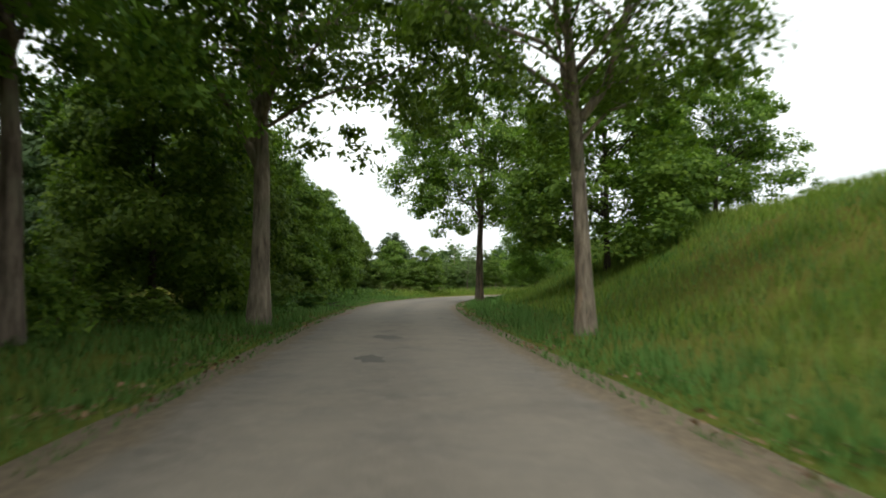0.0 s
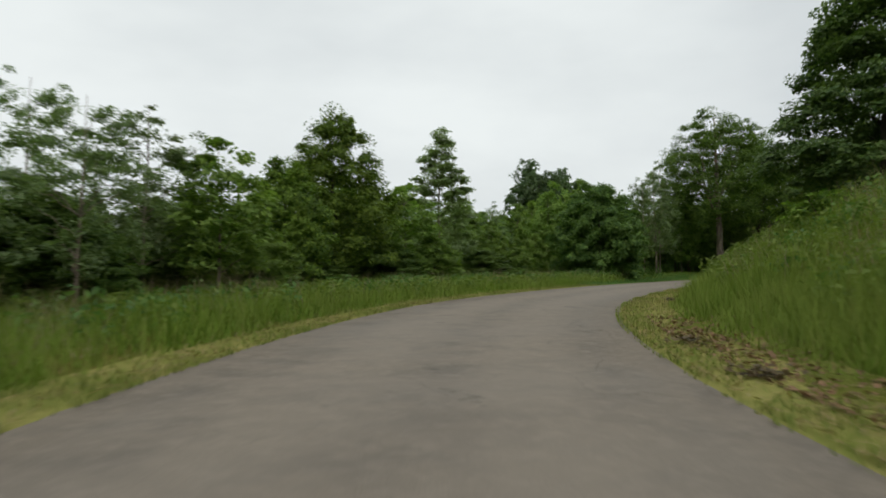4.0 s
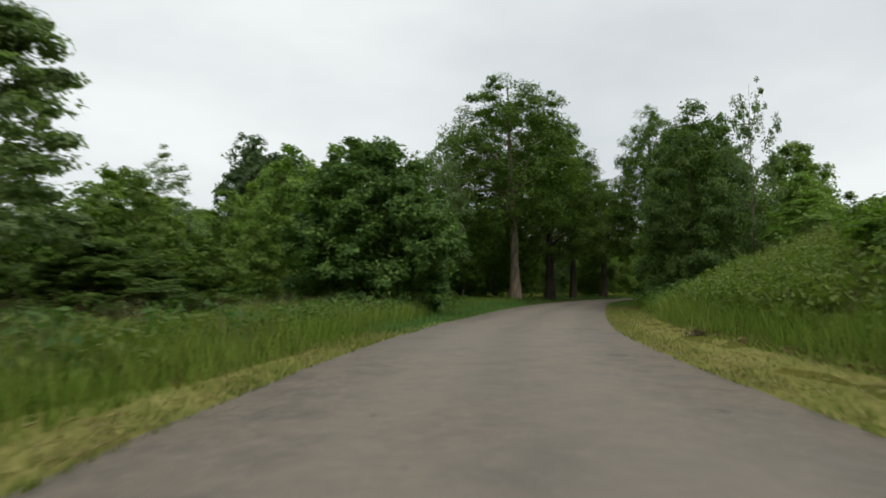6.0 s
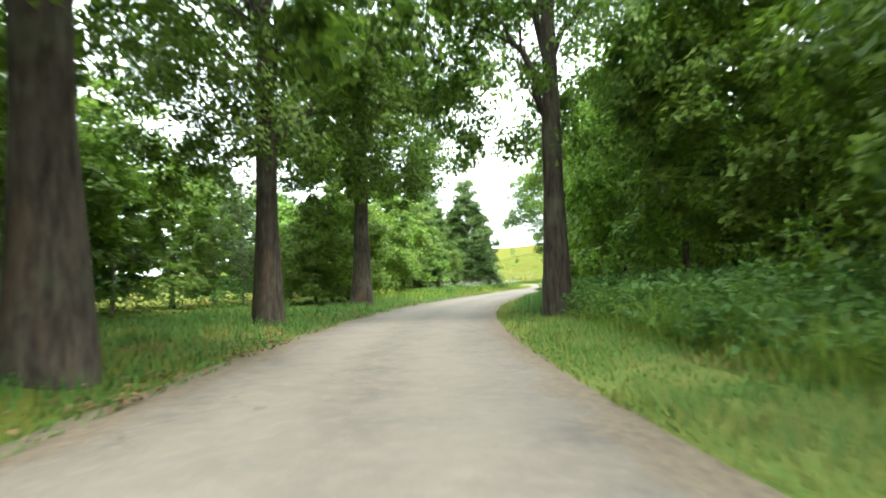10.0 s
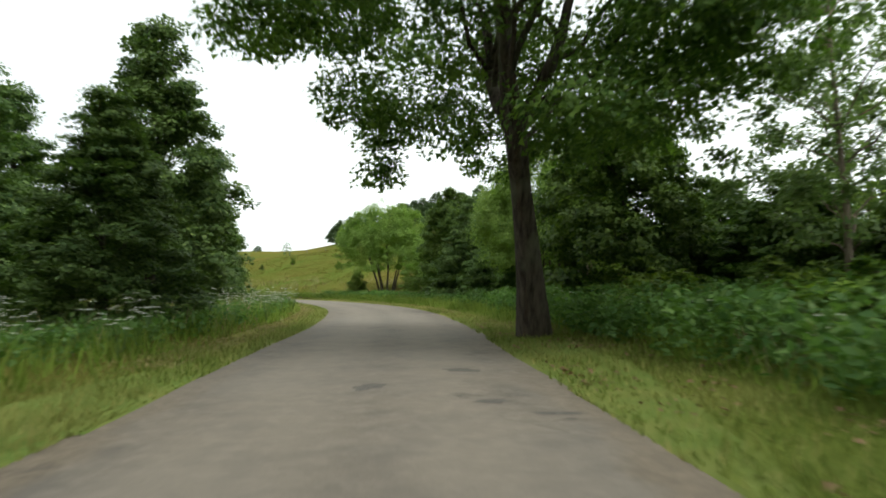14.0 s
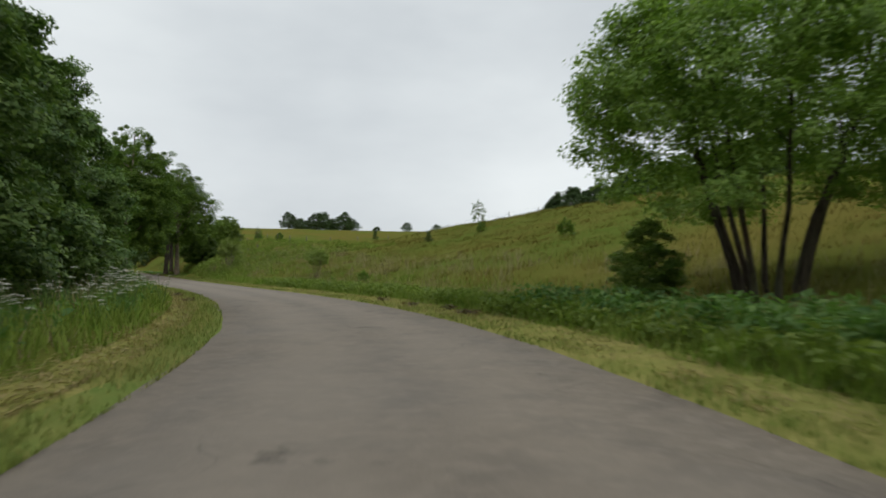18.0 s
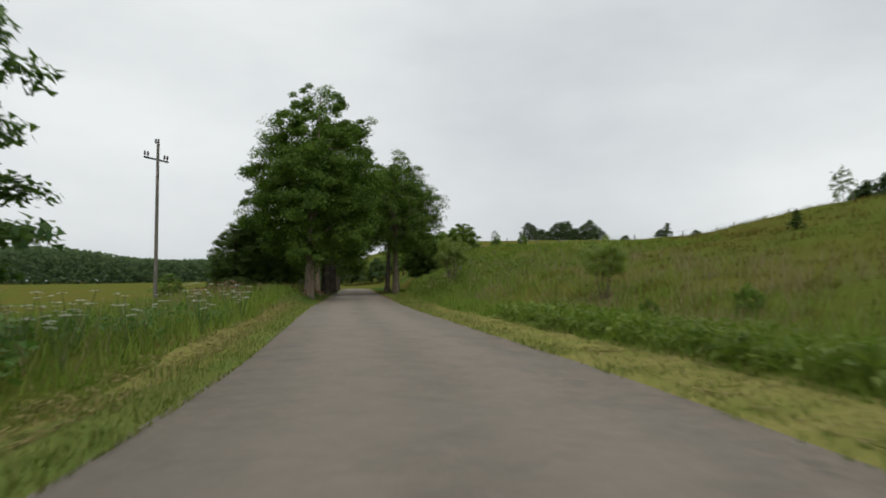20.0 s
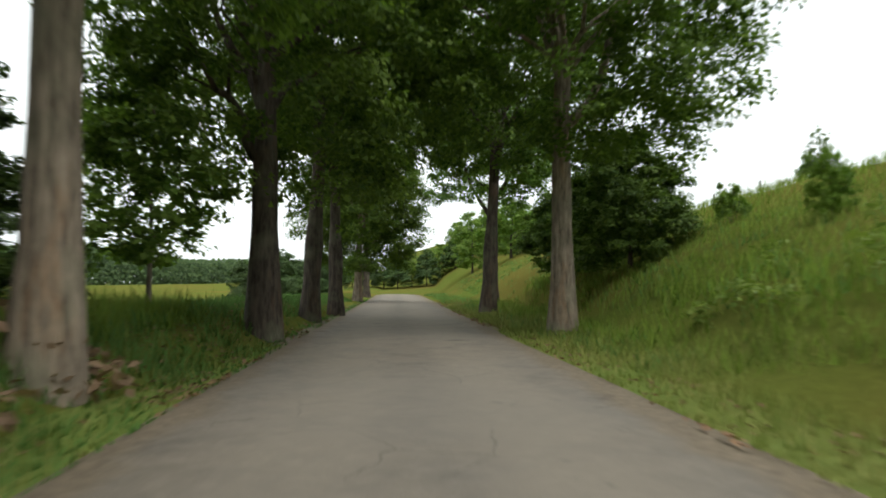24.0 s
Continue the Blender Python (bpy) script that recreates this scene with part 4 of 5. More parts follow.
put("young", 221.5, 196.0, 2.8, 1.2, group=WOOD)
put("young", 237.4, 199.6, 6.0, 1.7, group=WOOD)
put("young", 229.2, 190.2, 5.0, 1.5, group=WOOD)
for x, y, h, w in [(222.4, 189.0, 5.6, 2.0), (224.6, 189.8, 6.6, 2.5)]:
    put("wood", x, y, h, w, group=WOOD)
for x, y, h, w in [(227.6, 193.0, 7.0, 3.0), (229.5, 195.2, 6.6, 3.0), (233.0, 199.4, 6.8, 3.0)]:
    put("alder", x, y, h, w, group=WOOD)
for x, y, h, w in [(253.6, 197.4, 5.4, 2.2), (257.6, 201.0, 5.6, 2.4), (261.0, 204.6, 5.0, 2.2)]:
    put("hedge", x, y, h, w, group=WOOD)
put("small_willow", 228.75, 174.56, 3.3, 1.1, group=HILL)
put("small_willow", 232.4, 177.47, 2.7, 0.95, group=HILL)
put("small_willow", 217.1, 158.4, 2.5, 0.85, group=HILL, label="thin young willow with a bare lower stem")
put("birch", 250.1, 155.6, 3.4, 0.95, group=HILL)
put("spruce", 231.1, 154.8, 1.1, 0.45, group=HILL)
put("spruce", 245.3, 166.7, 1.2, 0.45, group=HILL)
put("birch", 260.5, 193.0, 2.4, 0.5, group=HILL)
put("open", 248.7, 189.9, 1.8, 0.55, group=HILL)
for x, y, h in [(232.3, 150.2, 1.3), (215.9, 139.8, 1.4), (211.3, 151.8, 0.9), (213.5, 155.2, 0.8), (254.6, 194.2, 1.6), (257.0, 187.0, 1.4), (261.5, 193.5, 1.8)]:
    put("shrub", x, y, h, 0.42 * h, group=HILL)
for k in range(36):
    put("far", 405 + rng.uniform(-14, 18), 84 + 2.7 * k + rng.uniform(-2, 2), rng.uniform(8, 11.5), rng.uniform(4.0, 5.6), group=HILL)
# woods where the road leads on
for k in range(24):
    q = spot(400 + 2.6 * k + (26 if k % 2 == 0 else 0), (-1) ** k * rng.uniform(9, 22))
    put(("far", "far_b")[k % 2], q[0], q[1], rng.uniform(6, 9), rng.uniform(2.6, 3.6), group=WOOD)
for k in range(9):
    q = spot(452 + 5 * (k % 2), -10 + 2.5 * k)
    put(("far", "far_b")[k % 2], q[0], q[1], rng.uniform(5, 7.5), rng.uniform(2.2, 2.8), group=WOOD)
# far clumps beyond the meadow
for k in range(15):
    a = radians(57.6 + 0.6 * k if k < 10 else 60 + 2.6 * (k - 9))
    d = 325 + 12 * ((k * 5) % 4)
    put("far", 190 + d * math.sin(a), 140 + d * math.cos(a), rng.uniform(7, 11) if k < 10 else 5, rng.uniform(4, 6) if k < 10 else 3, group="far trees")


# ---- verges ----
def verge_material(name, a, b, c, fine=14.0):
    m, nt, bsdf = material(name, 1.0)
    bsdf.inputs["Specular IOR Level"].default_value = 0.0
    p = position(nt)
    f = noise_node(nt, fine, 6.0, p, 0.7)
    w = noise_node(nt, 0.8, 4.0, p)
    col = mix(nt, ramp(nt, w, [(0.4, (0, 0, 0)), (0.62, (1, 1, 1))]), ramp(nt, f, [(0.3, a), (0.7, b)]), c)
    nt.links.new(col, bsdf.inputs["Base Color"])
    bump(nt, bsdf, f, 0.8, 0.04)
    return m


def verge(name, side, inner, outer, s0, s1, mat, lift, label, seed):
    """A strip of ground along the road's edge; inner and outer are metres from the asphalt."""
    rng = np.random.default_rng(seed)
    pick = np.where((RUN >= s0) & (RUN <= s1))[0]
    n = len(pick)
    soft = lambda a: np.convolve(rng.normal(0, a, n + 6), np.ones(7) / 7, "valid")
    taper = np.minimum(1, 0.25 + np.minimum(np.arange(n), np.arange(n)[::-1]) / 10)
    lo, hi = inner + soft(0.12), inner + (outer + soft(0.5) - inner) * taper
    cols = []
    for u in np.linspace(0, 1, 5):
        o = side * (HALF[pick] + lo + (hi - lo) * u)
        q = MID[pick] + SIDE[pick] * o[:, None]
        z = height(q[:, 0], q[:, 1]) + lift
        cols.append(np.concatenate([q, (np.maximum(z, (0.004 if mat is not GREEN else 0.016) + 0.012 * u) if u else 0 * z - 0.004)[:, None]], 1))
    v = np.stack(cols, 1)
    i, j = np.meshgrid(np.arange(n - 1), np.arange(4), indexing="ij")
    i, j = i.ravel(), j.ravel()
    f = np.stack([i * 5 + j, i * 5 + j + 1, (i + 1) * 5 + j + 1, (i + 1) * 5 + j], 1)
    f = f[:, ::-1] if side > 0 else f
    return tagged(new(name, mesh_from(name, v.reshape(-1, 3), f, mat, True)), label, "verge", kind="structure")


MOWN = verge_material("mown_grass_ground", (0.205, 0.195, 0.056), (0.375, 0.335, 0.12), (0.22, 0.23, 0.062))
GREEN = verge_material("short_grass_ground", (0.10, 0.15, 0.034), (0.19, 0.245, 0.065), (0.19, 0.21, 0.06))
DRY, LAWN = "yellowish mown grass strip beside the road", "short green grass beside the road"
for side, inner, outer, s0, s1, mat, text in (
    (-1, -0.2, 2.45, 54, 138, MOWN, DRY), (1, -0.2, 0.8, 54, 106, MOWN, DRY), (1, -0.2, 0.6, 104, 140, GREEN, LAWN), (-1, -0.2, 1.8, 132, 168, GREEN, LAWN),
    (-1, -0.2, 1.4, 222, 320, MOWN, DRY), (-1, -0.2, 1.0, 314, 350, GREEN, LAWN), (-1, -0.2, 1.3, 204, 228, GREEN, LAWN), (1, -0.1, 1.15, 210, 322, MOWN, DRY), (1, -0.2, 0.42, 206, 346, GREEN, LAWN), (1, -0.2, 1.1, 192, 214, GREEN, LAWN), 
    (-1, -0.2, 0.4, 164, 208, GREEN, LAWN)):
    verge("verge", side, inner, outer, s0, s1, mat, 0.03 if mat is MOWN else 0.036, text, int(abs(s0)) + side)


# ---- grass ----
def grass_material(name, low, high, dry):
    m, nt, bsdf = material(name, 0.75)
    bsdf.inputs["Specular IOR Level"].default_value = 0.06
    g = nt.nodes.new("ShaderNodeNewGeometry")
    col = ramp(nt, g.outputs["Random Per Island"], [(0.0, low), (0.7, high), (0.86, high), (0.93, dry)])
    big = noise_node(nt, 0.35, 3.0, g.outputs["Position"])
    col = mix(nt, ramp(nt, big, [(0.42, (0, 0, 0)), (0.68, (0.55, 0.55, 0.55))]), col, dry)
    nt.links.new(col, bsdf.inputs["Base Color"])
    t = nt.nodes.new("ShaderNodeBsdfTranslucent")
    nt.links.new(col, t.inputs["Color"])
    ms = nt.nodes.new("ShaderNodeMixShader")
    ms.inputs["Fac"].default_value = 0.42
    nt.links.new(bsdf.outputs["BSDF"], ms.inputs[1])
    nt.links.new(t.outputs["BSDF"], ms.inputs[2])
    nt.links.new(ms.outputs["Shader"], nt.nodes["Material Output"].inputs["Surface"])
    return m


def blades(rng, x, y, tall, wide, d):
    """Bent pointed blades standing on the ground: verts and triangles."""
    n = len(x)
    ground_z = height(x, y)
    base = np.stack([x, y, np.where(d < 0.7, np.maximum(ground_z, 0.01), ground_z) - 0.02 + 0.03 * (d < 2.4)], 1)
    a = rng.uniform(0, 2 * np.pi, n)
    face = np.stack([np.cos(a), np.sin(a), np.zeros(n)], 1)
    across = np.stack([-np.sin(a), np.cos(a), np.zeros(n)], 1)
    bend = (tall * rng.uniform(0.2, 0.85, n))[:, None]
    up = np.array([0, 0, 1.0])
    tip = base + up * tall[:, None] * 0.97 + face * bend
    w = wide[:, None] * 0.6
    v = np.stack([base - across * w, tip, base + across * w], 1)
    return v.reshape(-1, 3), np.arange(3 * n).reshape(n, 3)


def sow(rng, n, s0, s1, side, d0, d1, power=1.0, clump=0.0):
    """Places beside the road, d metres from its edge."""
    s = rng.uniform(s0, s1, n)
    d = d0 + (d1 - d0) * rng.uniform(0, 1, n) ** power
    if clump:
        tufts = max(n // 14, 1)
        k = rng.integers(0, tufts, n)
        s = s[k] + rng.normal(0, 0.3, n)
        d = np.maximum(d[k] + rng.normal(0, 0.25, n), d0)
    half = np.interp(s, RUN, HALF)
    o = side * (half + d)
    return [np.interp(s, RUN, MID[:, k]) + np.interp(s, RUN, SIDE[:, k]) * o for k in (0, 1)] + [s, d]


def grass(name, rows, mat, label, seed):
    """One sheet of grass: rows of count, s0, s1, side, d0, d1, power, low, high, width."""
    rng = np.random.default_rng(seed)
    bits = []
    for n, s0, s1, side, d0, d1, power, low, high, width in rows:
        x, y, s, d = sow(rng, n, s0, s1, side, d0, d1, power, 1.0)
        patch = 0.85 + 0.3 * wave(x, y, 0.8, 4.0)
        tall = rng.uniform(low, high, n) * patch * (0.35 + 0.65 * smooth(d0, d0 + 0.3, d) if high > 0.15 else 1.0)
        bits.append(blades(rng, x, y, np.maximum(tall, 0.04), np.full(n, width) * rng.uniform(0.6, 1.4, n), d))
    v, f = joined(bits)
    me = mesh_from(name, v, f, mat, True)
    nv = rng.normal(0, 0.2, v.shape)
    nv[:, 2] += 1.0
    me.normals_split_custom_set_from_vertices(unit(nv).tolist())
    return tagged(new(name, me), label, "grass", kind="stuff")


TALL = grass_material("tall_grass", (0.108, 0.188, 0.024), (0.198, 0.29, 0.042), (0.228, 0.268, 0.062))
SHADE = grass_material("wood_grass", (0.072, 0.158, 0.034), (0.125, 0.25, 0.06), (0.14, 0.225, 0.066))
SHORT = grass_material("mown_grass", (0.12, 0.175, 0.034), (0.215, 0.265, 0.058), (0.33, 0.31, 0.105))
grass("tall_grass", [
    (66000, -15, 60, -1, 2.0, 17, 1.0, 0.25, 0.6, 0.028),
    (36000, 52, 112, 1, 0.7, 9, 1.4, 0.42, 0.85, 0.026),
    (40000, 56, 128, -1, 1.9, 12, 1.4, 0.5, 1.0, 0.026),
    (26000, 106, 170, -1, 1.7, 8, 1.4, 0.5, 0.95, 0.03),
    (10000, 108, 150, 1, 1.0, 9, 1.2, 0.2, 0.4, 0.026),
    (22000, 222, 260, -1, 1.1, 9, 1.3, 0.35, 0.7, 0.026),
    (9000, 190, 224, -1, 1.9, 9, 1.3, 0.3, 0.6, 0.026),
    (24000, 245, 325, -1, 1.3, 7.5, 1.5, 0.28, 0.6, 0.026),
    (36000, 185, 330, 1, 1.15, 7, 1.3, 0.35, 0.7, 0.026),
    (34000, 314, 372, -1, 1.2, 18, 1.1, 0.25, 0.6, 0.03),
    (20000, 56, 128, -1, 1.5, 3.4, 1.0, 0.4, 0.85, 0.024),
    (14000, 240, 322, -1, 1.5, 3.2, 1.0, 0.35, 0.7, 0.024),
    (6000, 58, 82, -1, 1.25, 3.2, 1.0, 0.35, 0.75, 0.024),
    (10000, 300, 350, 1, 4, 16, 1.2, 0.3, 0.7, 0.03),
    (14000, 314, 346, 1, 1.1, 6, 1.2, 0.35, 0.75, 0.026),
], TALL, "tall uncut green grass along the road", 31)
grass("wood_grass", [
    (24000, -10, 56, 1, 0.2, 7, 1.3, 0.14, 0.4, 0.026),
    (30000, -10, 58, -1, 0.2, 9, 1.3, 0.15, 0.45, 0.028),
    (34000, 104, 192, 1, 0.0, 9, 1.2, 0.12, 0.34, 0.026),
    (14000, 134, 172, -1, -0.1, 2.2, 1.0, 0.08, 0.22, 0.02),
    (12000, 165, 200, -1, 0.4, 8, 1.2, 0.3, 0.7, 0.03),
    (14000, 104, 146, 1, -0.1, 2.4, 1.0, 0.07, 0.22, 0.02),
    (26000, 316, 380, 1, 0.3, 8, 1.2, 0.15, 0.42, 0.026),
    (8000, 340, 420, -1, 0.4, 9, 1.2, 0.15, 0.4, 0.03),
    (9000, 312, 346, 1, -0.1, 2.6, 1.0, 0.08, 0.22, 0.022),
    (5000, -5, 56, 1, -0.3, 0.4, 0.8, 0.05, 0.13, 0.018),
    (5000, -5, 56, -1, -0.3, 0.4, 0.8, 0.05, 0.13, 0.018),
    (9000, 104, 196, 1, -0.3, 0.4, 0.8, 0.05, 0.13, 0.018),
    (6000, 316, 390, 1, -0.3, 0.4, 0.8, 0.05, 0.13, 0.018),
], SHADE, "short green grass under the trees", 32)
grass("mown_grass", [
    (18000, 52, 112, -1, -0.1, 2.3, 0.9, 0.05, 0.14, 0.018),
    (6000, 52, 106, 1, -0.1, 0.9, 0.9, 0.05, 0.15, 0.018),
    (15000, 112, 170, -1, -0.1, 1.8, 0.9, 0.09, 0.2, 0.02),
    (18000, 200, 322, -1, -0.1, 1.6, 0.9, 0.05, 0.14, 0.018),
    (24000, 314, 372, -1, -0.15, 2.2, 0.9, 0.1, 0.28, 0.02),
    (18000, 206, 346, 1, -0.2, 0.42, 0.9, 0.08, 0.2, 0.018),
    (5000, 190, 330, 1, 0.4, 1.2, 0.9, 0.05, 0.13, 0.018),
    (8000, 165, 205, -1, -0.1, 1.0, 0.9, 0.1, 0.24, 0.02),
    (9000, 312, 336, 1, 0.4, 1.9, 1.0, 0.1, 0.32, 0.02),
    (12000, 196, 230, -1, 0.0, 2.8, 1.0, 0.06, 0.2, 0.02),
    (5000, 190, 214, 1, 0.0, 1.6, 1.0, 0.06, 0.2, 0.02),
    (6000, 52, 106, 1, -0.18, 0.25, 0.7, 0.06, 0.13, 0.018),
    (7000, 54, 168, -1, -0.18, 0.25, 0.7, 0.06, 0.13, 0.018),
    (12000, 190, 330, 1, -0.2, 0.6, 0.8, 0.06, 0.15, 0.02),
    (12000, 165, 350, -1, -0.2, 0.4, 0.8, 0.06, 0.15, 0.02),
], SHORT, "short mown yellowish grass on the verge", 33)
grass("grass_seedheads", [
    (3200, 56, 118, 1, 1.4, 8, 1.0, 0.85, 1.25, 0.016),
    (3200, 56, 114, -1, 2.4, 10, 1.0, 0.9, 1.3, 0.016),
    (3600, 190, 262, -1, 2.0, 9, 1.0, 0.75, 1.1, 0.016),
    (6000, 255, 332, -1, 2.2, 12, 1.0, 0.6, 1.0, 0.016),
    (3000, 200, 335, 1, 1.6, 6, 1.0, 0.75, 1.1, 0.016),
], grass_material("dry_seedheads", (0.2, 0.19, 0.08), (0.32, 0.27, 0.15), (0.34, 0.26, 0.16)), "pale ripening seedheads standing over the grass", 35)
grass("meadow_grass", [
    (95000, 225, 326, -1, 5, 48, 1.0, 0.14, 0.34, 0.03),
], grass_material("meadow_grass", (0.1, 0.113, 0.017), (0.155, 0.152, 0.027), (0.185, 0.13, 0.038)), "uncut hay meadow on the hill", 34)


# ---- broad-leaved weeds ----
def weeds(name, rows, mat, label, seed):
    rng = np.random.default_rng(seed)
    bits = []
    for n, s0, s1, side, d0, d1, tall in rows:
        x, y, s, d = sow(rng, n, s0, s1, side, d0, d1)
        per = 26
        who = np.repeat(np.arange(n), per)
        hgt = rng.uniform(0.55, 1.1, n) * tall
        u = rng.uniform(0, 1, len(who)) ** 0.7
        pos = np.stack([x[who] + rng.normal(0, 0.16, len(who)), y[who] + rng.normal(0, 0.16, len(who)), height(x, y)[who] + 0.05 + u * hgt[who]], 1)
        nrm = unit(rng.normal(0, 0.6, pos.shape) + np.array([0, 0, 0.9]))
        bits.append(leaves(rng, pos, nrm, 0.17, 0.085))
    v, f = joined(bits)
    return tagged(new(name, mesh_from(name, v, f, mat)), label, "weeds", kind="stuff")


weeds("nettles", [(900, 194, 230, -1, 1.8, 5.5, 1.0), (260, 192, 240, 1, 1.6, 4.4, 0.5), (780, 118, 172, -1, 1.9, 6, 0.95), (800, 102, 192, 1, 6, 15, 1.4), (500, 196, 250, -1, 2.0, 7, 0.9), (420, 176, 200, -1, 1.6, 5.5, 0.9), (60, 66, 110, -1, 3.0, 6, 0.6), (220, 64, 125, 1, 1.6, 5, 0.7), (300, 200, 300, 1, 1.6, 4.4, 0.45), (260, 252, 269, -1, 1.9, 4.2, 0.7), (520, 214, 262, -1, 2.2, 5, 0.6), (780, 114, 172, -1, 1.9, 6, 0.6), (120, 24, 52, 1, 1.0, 3.5, 0.7)], leaf_material("nettle_leaves", (0.056, 0.125, 0.036), (0.15, 0.24, 0.068)), "dense green nettles and weeds in the verge", 41)


weeds("verge_weeds", [(300, 62, 124, -1, 2.5, 7, 0.75), (620, 84, 116, -1, 2.4, 4.6, 0.95), (420, 250, 300, -1, 1.5, 3.2, 0.45), (260, 70, 112, 1, 1.4, 4.5, 0.6), (90, 244, 268, -1, 2.0, 5, 0.5), (160, 316, 344, -1, 2.0, 9, 0.5)], leaf_material("weed_leaves", (0.115, 0.19, 0.04), (0.25, 0.335, 0.08)), "pale green leafy weeds among the tall grass", 44)
weeds("dry_docks", [(14, 322, 330, 1, 0.7, 3.4, 0.6), (10, 330, 336, 1, 1.4, 4, 0.7), (24, 335.5, 339.5, 1, 0.4, 1.6, 0.45), (14, 306, 318, 1, 2.5, 5, 0.8)], leaf_material("dry_dock_leaves", (0.17, 0.115, 0.07), (0.3, 0.21, 0.13), 0.3), "reddish brown dried docks round the trunks", 43)


# ---- dead leaves and cut hay lying about ----
def litter(name, rows, mat, size, label, category, seed):
    rng = np.random.default_rng(seed)
    bits = []
    for n, s0, s1, side, d0, d1 in rows:
        x, y, s, d = sow(rng, n, s0, s1, side, d0, d1, 1.3, 1.0)
        pos = np.stack([x, y, np.maximum(height(x, y), 0.0) + rng.uniform(0.03, 0.07, n)], 1)
        bits.append(leaves(rng, pos, unit(rng.normal(0, 0.3, pos.shape) + np.array([0, 0, 1.0])), *size))
    v, f = joined(bits)
    return tagged(new(name, mesh_from(name, v, f, mat)), label, category, kind="stuff")


litter("dead_leaves", [(2600, 86, 110, -1, 1.6, 2.5), (1500, 61, 76, -1, 0.5, 1.6), (1300, -10, 56, 1, -0.2, 1.6), (900, -10, 56, -1, -0.2, 0.9), (1800, 138, 196, 1, -0.3, 1.6), (1600, 316, 380, 1, -0.3, 2.4), (900, 330, 380, -1, -0.3, 1.2), (500, 198, 222, -1, 0.1, 2.2)],
       leaf_material("dead_leaves", (0.13, 0.075, 0.04), (0.28, 0.17, 0.095), 0.1), (0.085, 0.065), "brown dead leaves along the road's edge", "leaves", 71)
litter("cut_hay", [(8500, 54, 112, -1, 0.0, 2.3), (3200, 110, 138, -1, 0.0, 1.8), (9000, 214, 322, -1, 0.2, 1.7), (17500, 210, 321, 1, 0.45, 1.1), (1200, 246, 325, 1, 0.3, 1.5), (3500, 54, 106, 1, -0.05, 0.75)],
       leaf_material("cut_hay", (0.2, 0.17, 0.062), (0.4, 0.335, 0.14), 0.2), (0.15, 0.02), "cut hay lying on the mown verge", "hay", 72)


# ---- cow parsley in flower ----
PETAL, _, _b = material("white_petals", 0.8)
_b.inputs["Base Color"].default_value = (0.7, 0.7, 0.62, 1)
STEM, _, _b = material("green_stems", 0.7)
_b.inputs["Base Color"].default_value = (0.09, 0.15, 0.04, 1)


def parsley():
    rng = np.random.default_rng(51)
    root = new("cow_parsley")
    wood, heads = [], []
    for k in range(9):
        a = 2 * np.pi * k / 9 + rng.uniform(-0.3, 0.3)
        out = rng.uniform(0.08, 0.3)
        top = np.array([np.cos(a) * out, np.sin(a) * out, rng.uniform(0.55, 1.05)])
        u = np.linspace(0, 1, 4)[:, None]
        wood.append(tube(np.array([0, 0, -0.03]) * (1 - u) + top * u, np.full(4, 0.006), 4))
        heads.append(top)
    v, f = joined(wood)
    stem = child("stem", mesh_from("stem", v, f, STEM), root)
    for top in heads:
        n = 26
        r = 0.075 * np.sqrt(rng.uniform(0, 1, n))
        a = rng.uniform(0, 2 * np.pi, n)
        pos = top + np.stack([r * np.cos(a), r * np.sin(a), 0.02 - 2.0 * r * r + rng.normal(0, 0.005, n)], 1)
        v, f = leaves(rng, pos, unit(np.array([0, 0, 1.0]) + rng.normal(0, 0.3, (n, 3))), 0.024, 0.021)
        child("umbel", mesh_from("umbel", v, f, PETAL), stem, "white flower umbel")
    return tagged(root, "white flowering cow parsley in the tall grass", "wildflower", "cow parsley in the verge")


flower = parsley()
prng = np.random.default_rng(52)
for k in range(186):
    s, side, d = (prng.uniform(194, 262), 1, prng.uniform(1.3, 4.8)) if k < 104 else (prng.uniform(262, 310), 1, prng.uniform(1.3, 3.5)) if k < 122 else (prng.uniform(206, 250), -1, prng.uniform(2.5, 6)) if k < 150 else (prng.uniform(258, 290), 1, prng.uniform(1.5, 3.6))
    q = spot(s, side * (float(np.interp(s, RUN, HALF)) + d))
    m = pose(q[0], q[1], float(height(q[:1], q[1:])[0]), 0, 0, prng.uniform(0, 360))
    ob = flower if k == 0 else copy_thing(flower, m)
    ob.matrix_basis = m
    g = prng.uniform(0.7, 1.15)
    ob.scale = (g, g, g)


# ---- the power pole ----
WOODPOLE = bark_material("weathered_pole_wood", (0.10, 0.092, 0.08), (0.22, 0.2, 0.18), 14.0)
METAL, _, _b = material("dull_steel", 0.5)
_b.inputs["Base Color"].default_value = (0.12, 0.12, 0.12, 1)
_b.inputs["Metallic"].default_value = 0.8
PORCELAIN, _, _b = material("dark_porcelain", 0.3)
_b.inputs["Base Color"].default_value = (0.06, 0.045, 0.04, 1)


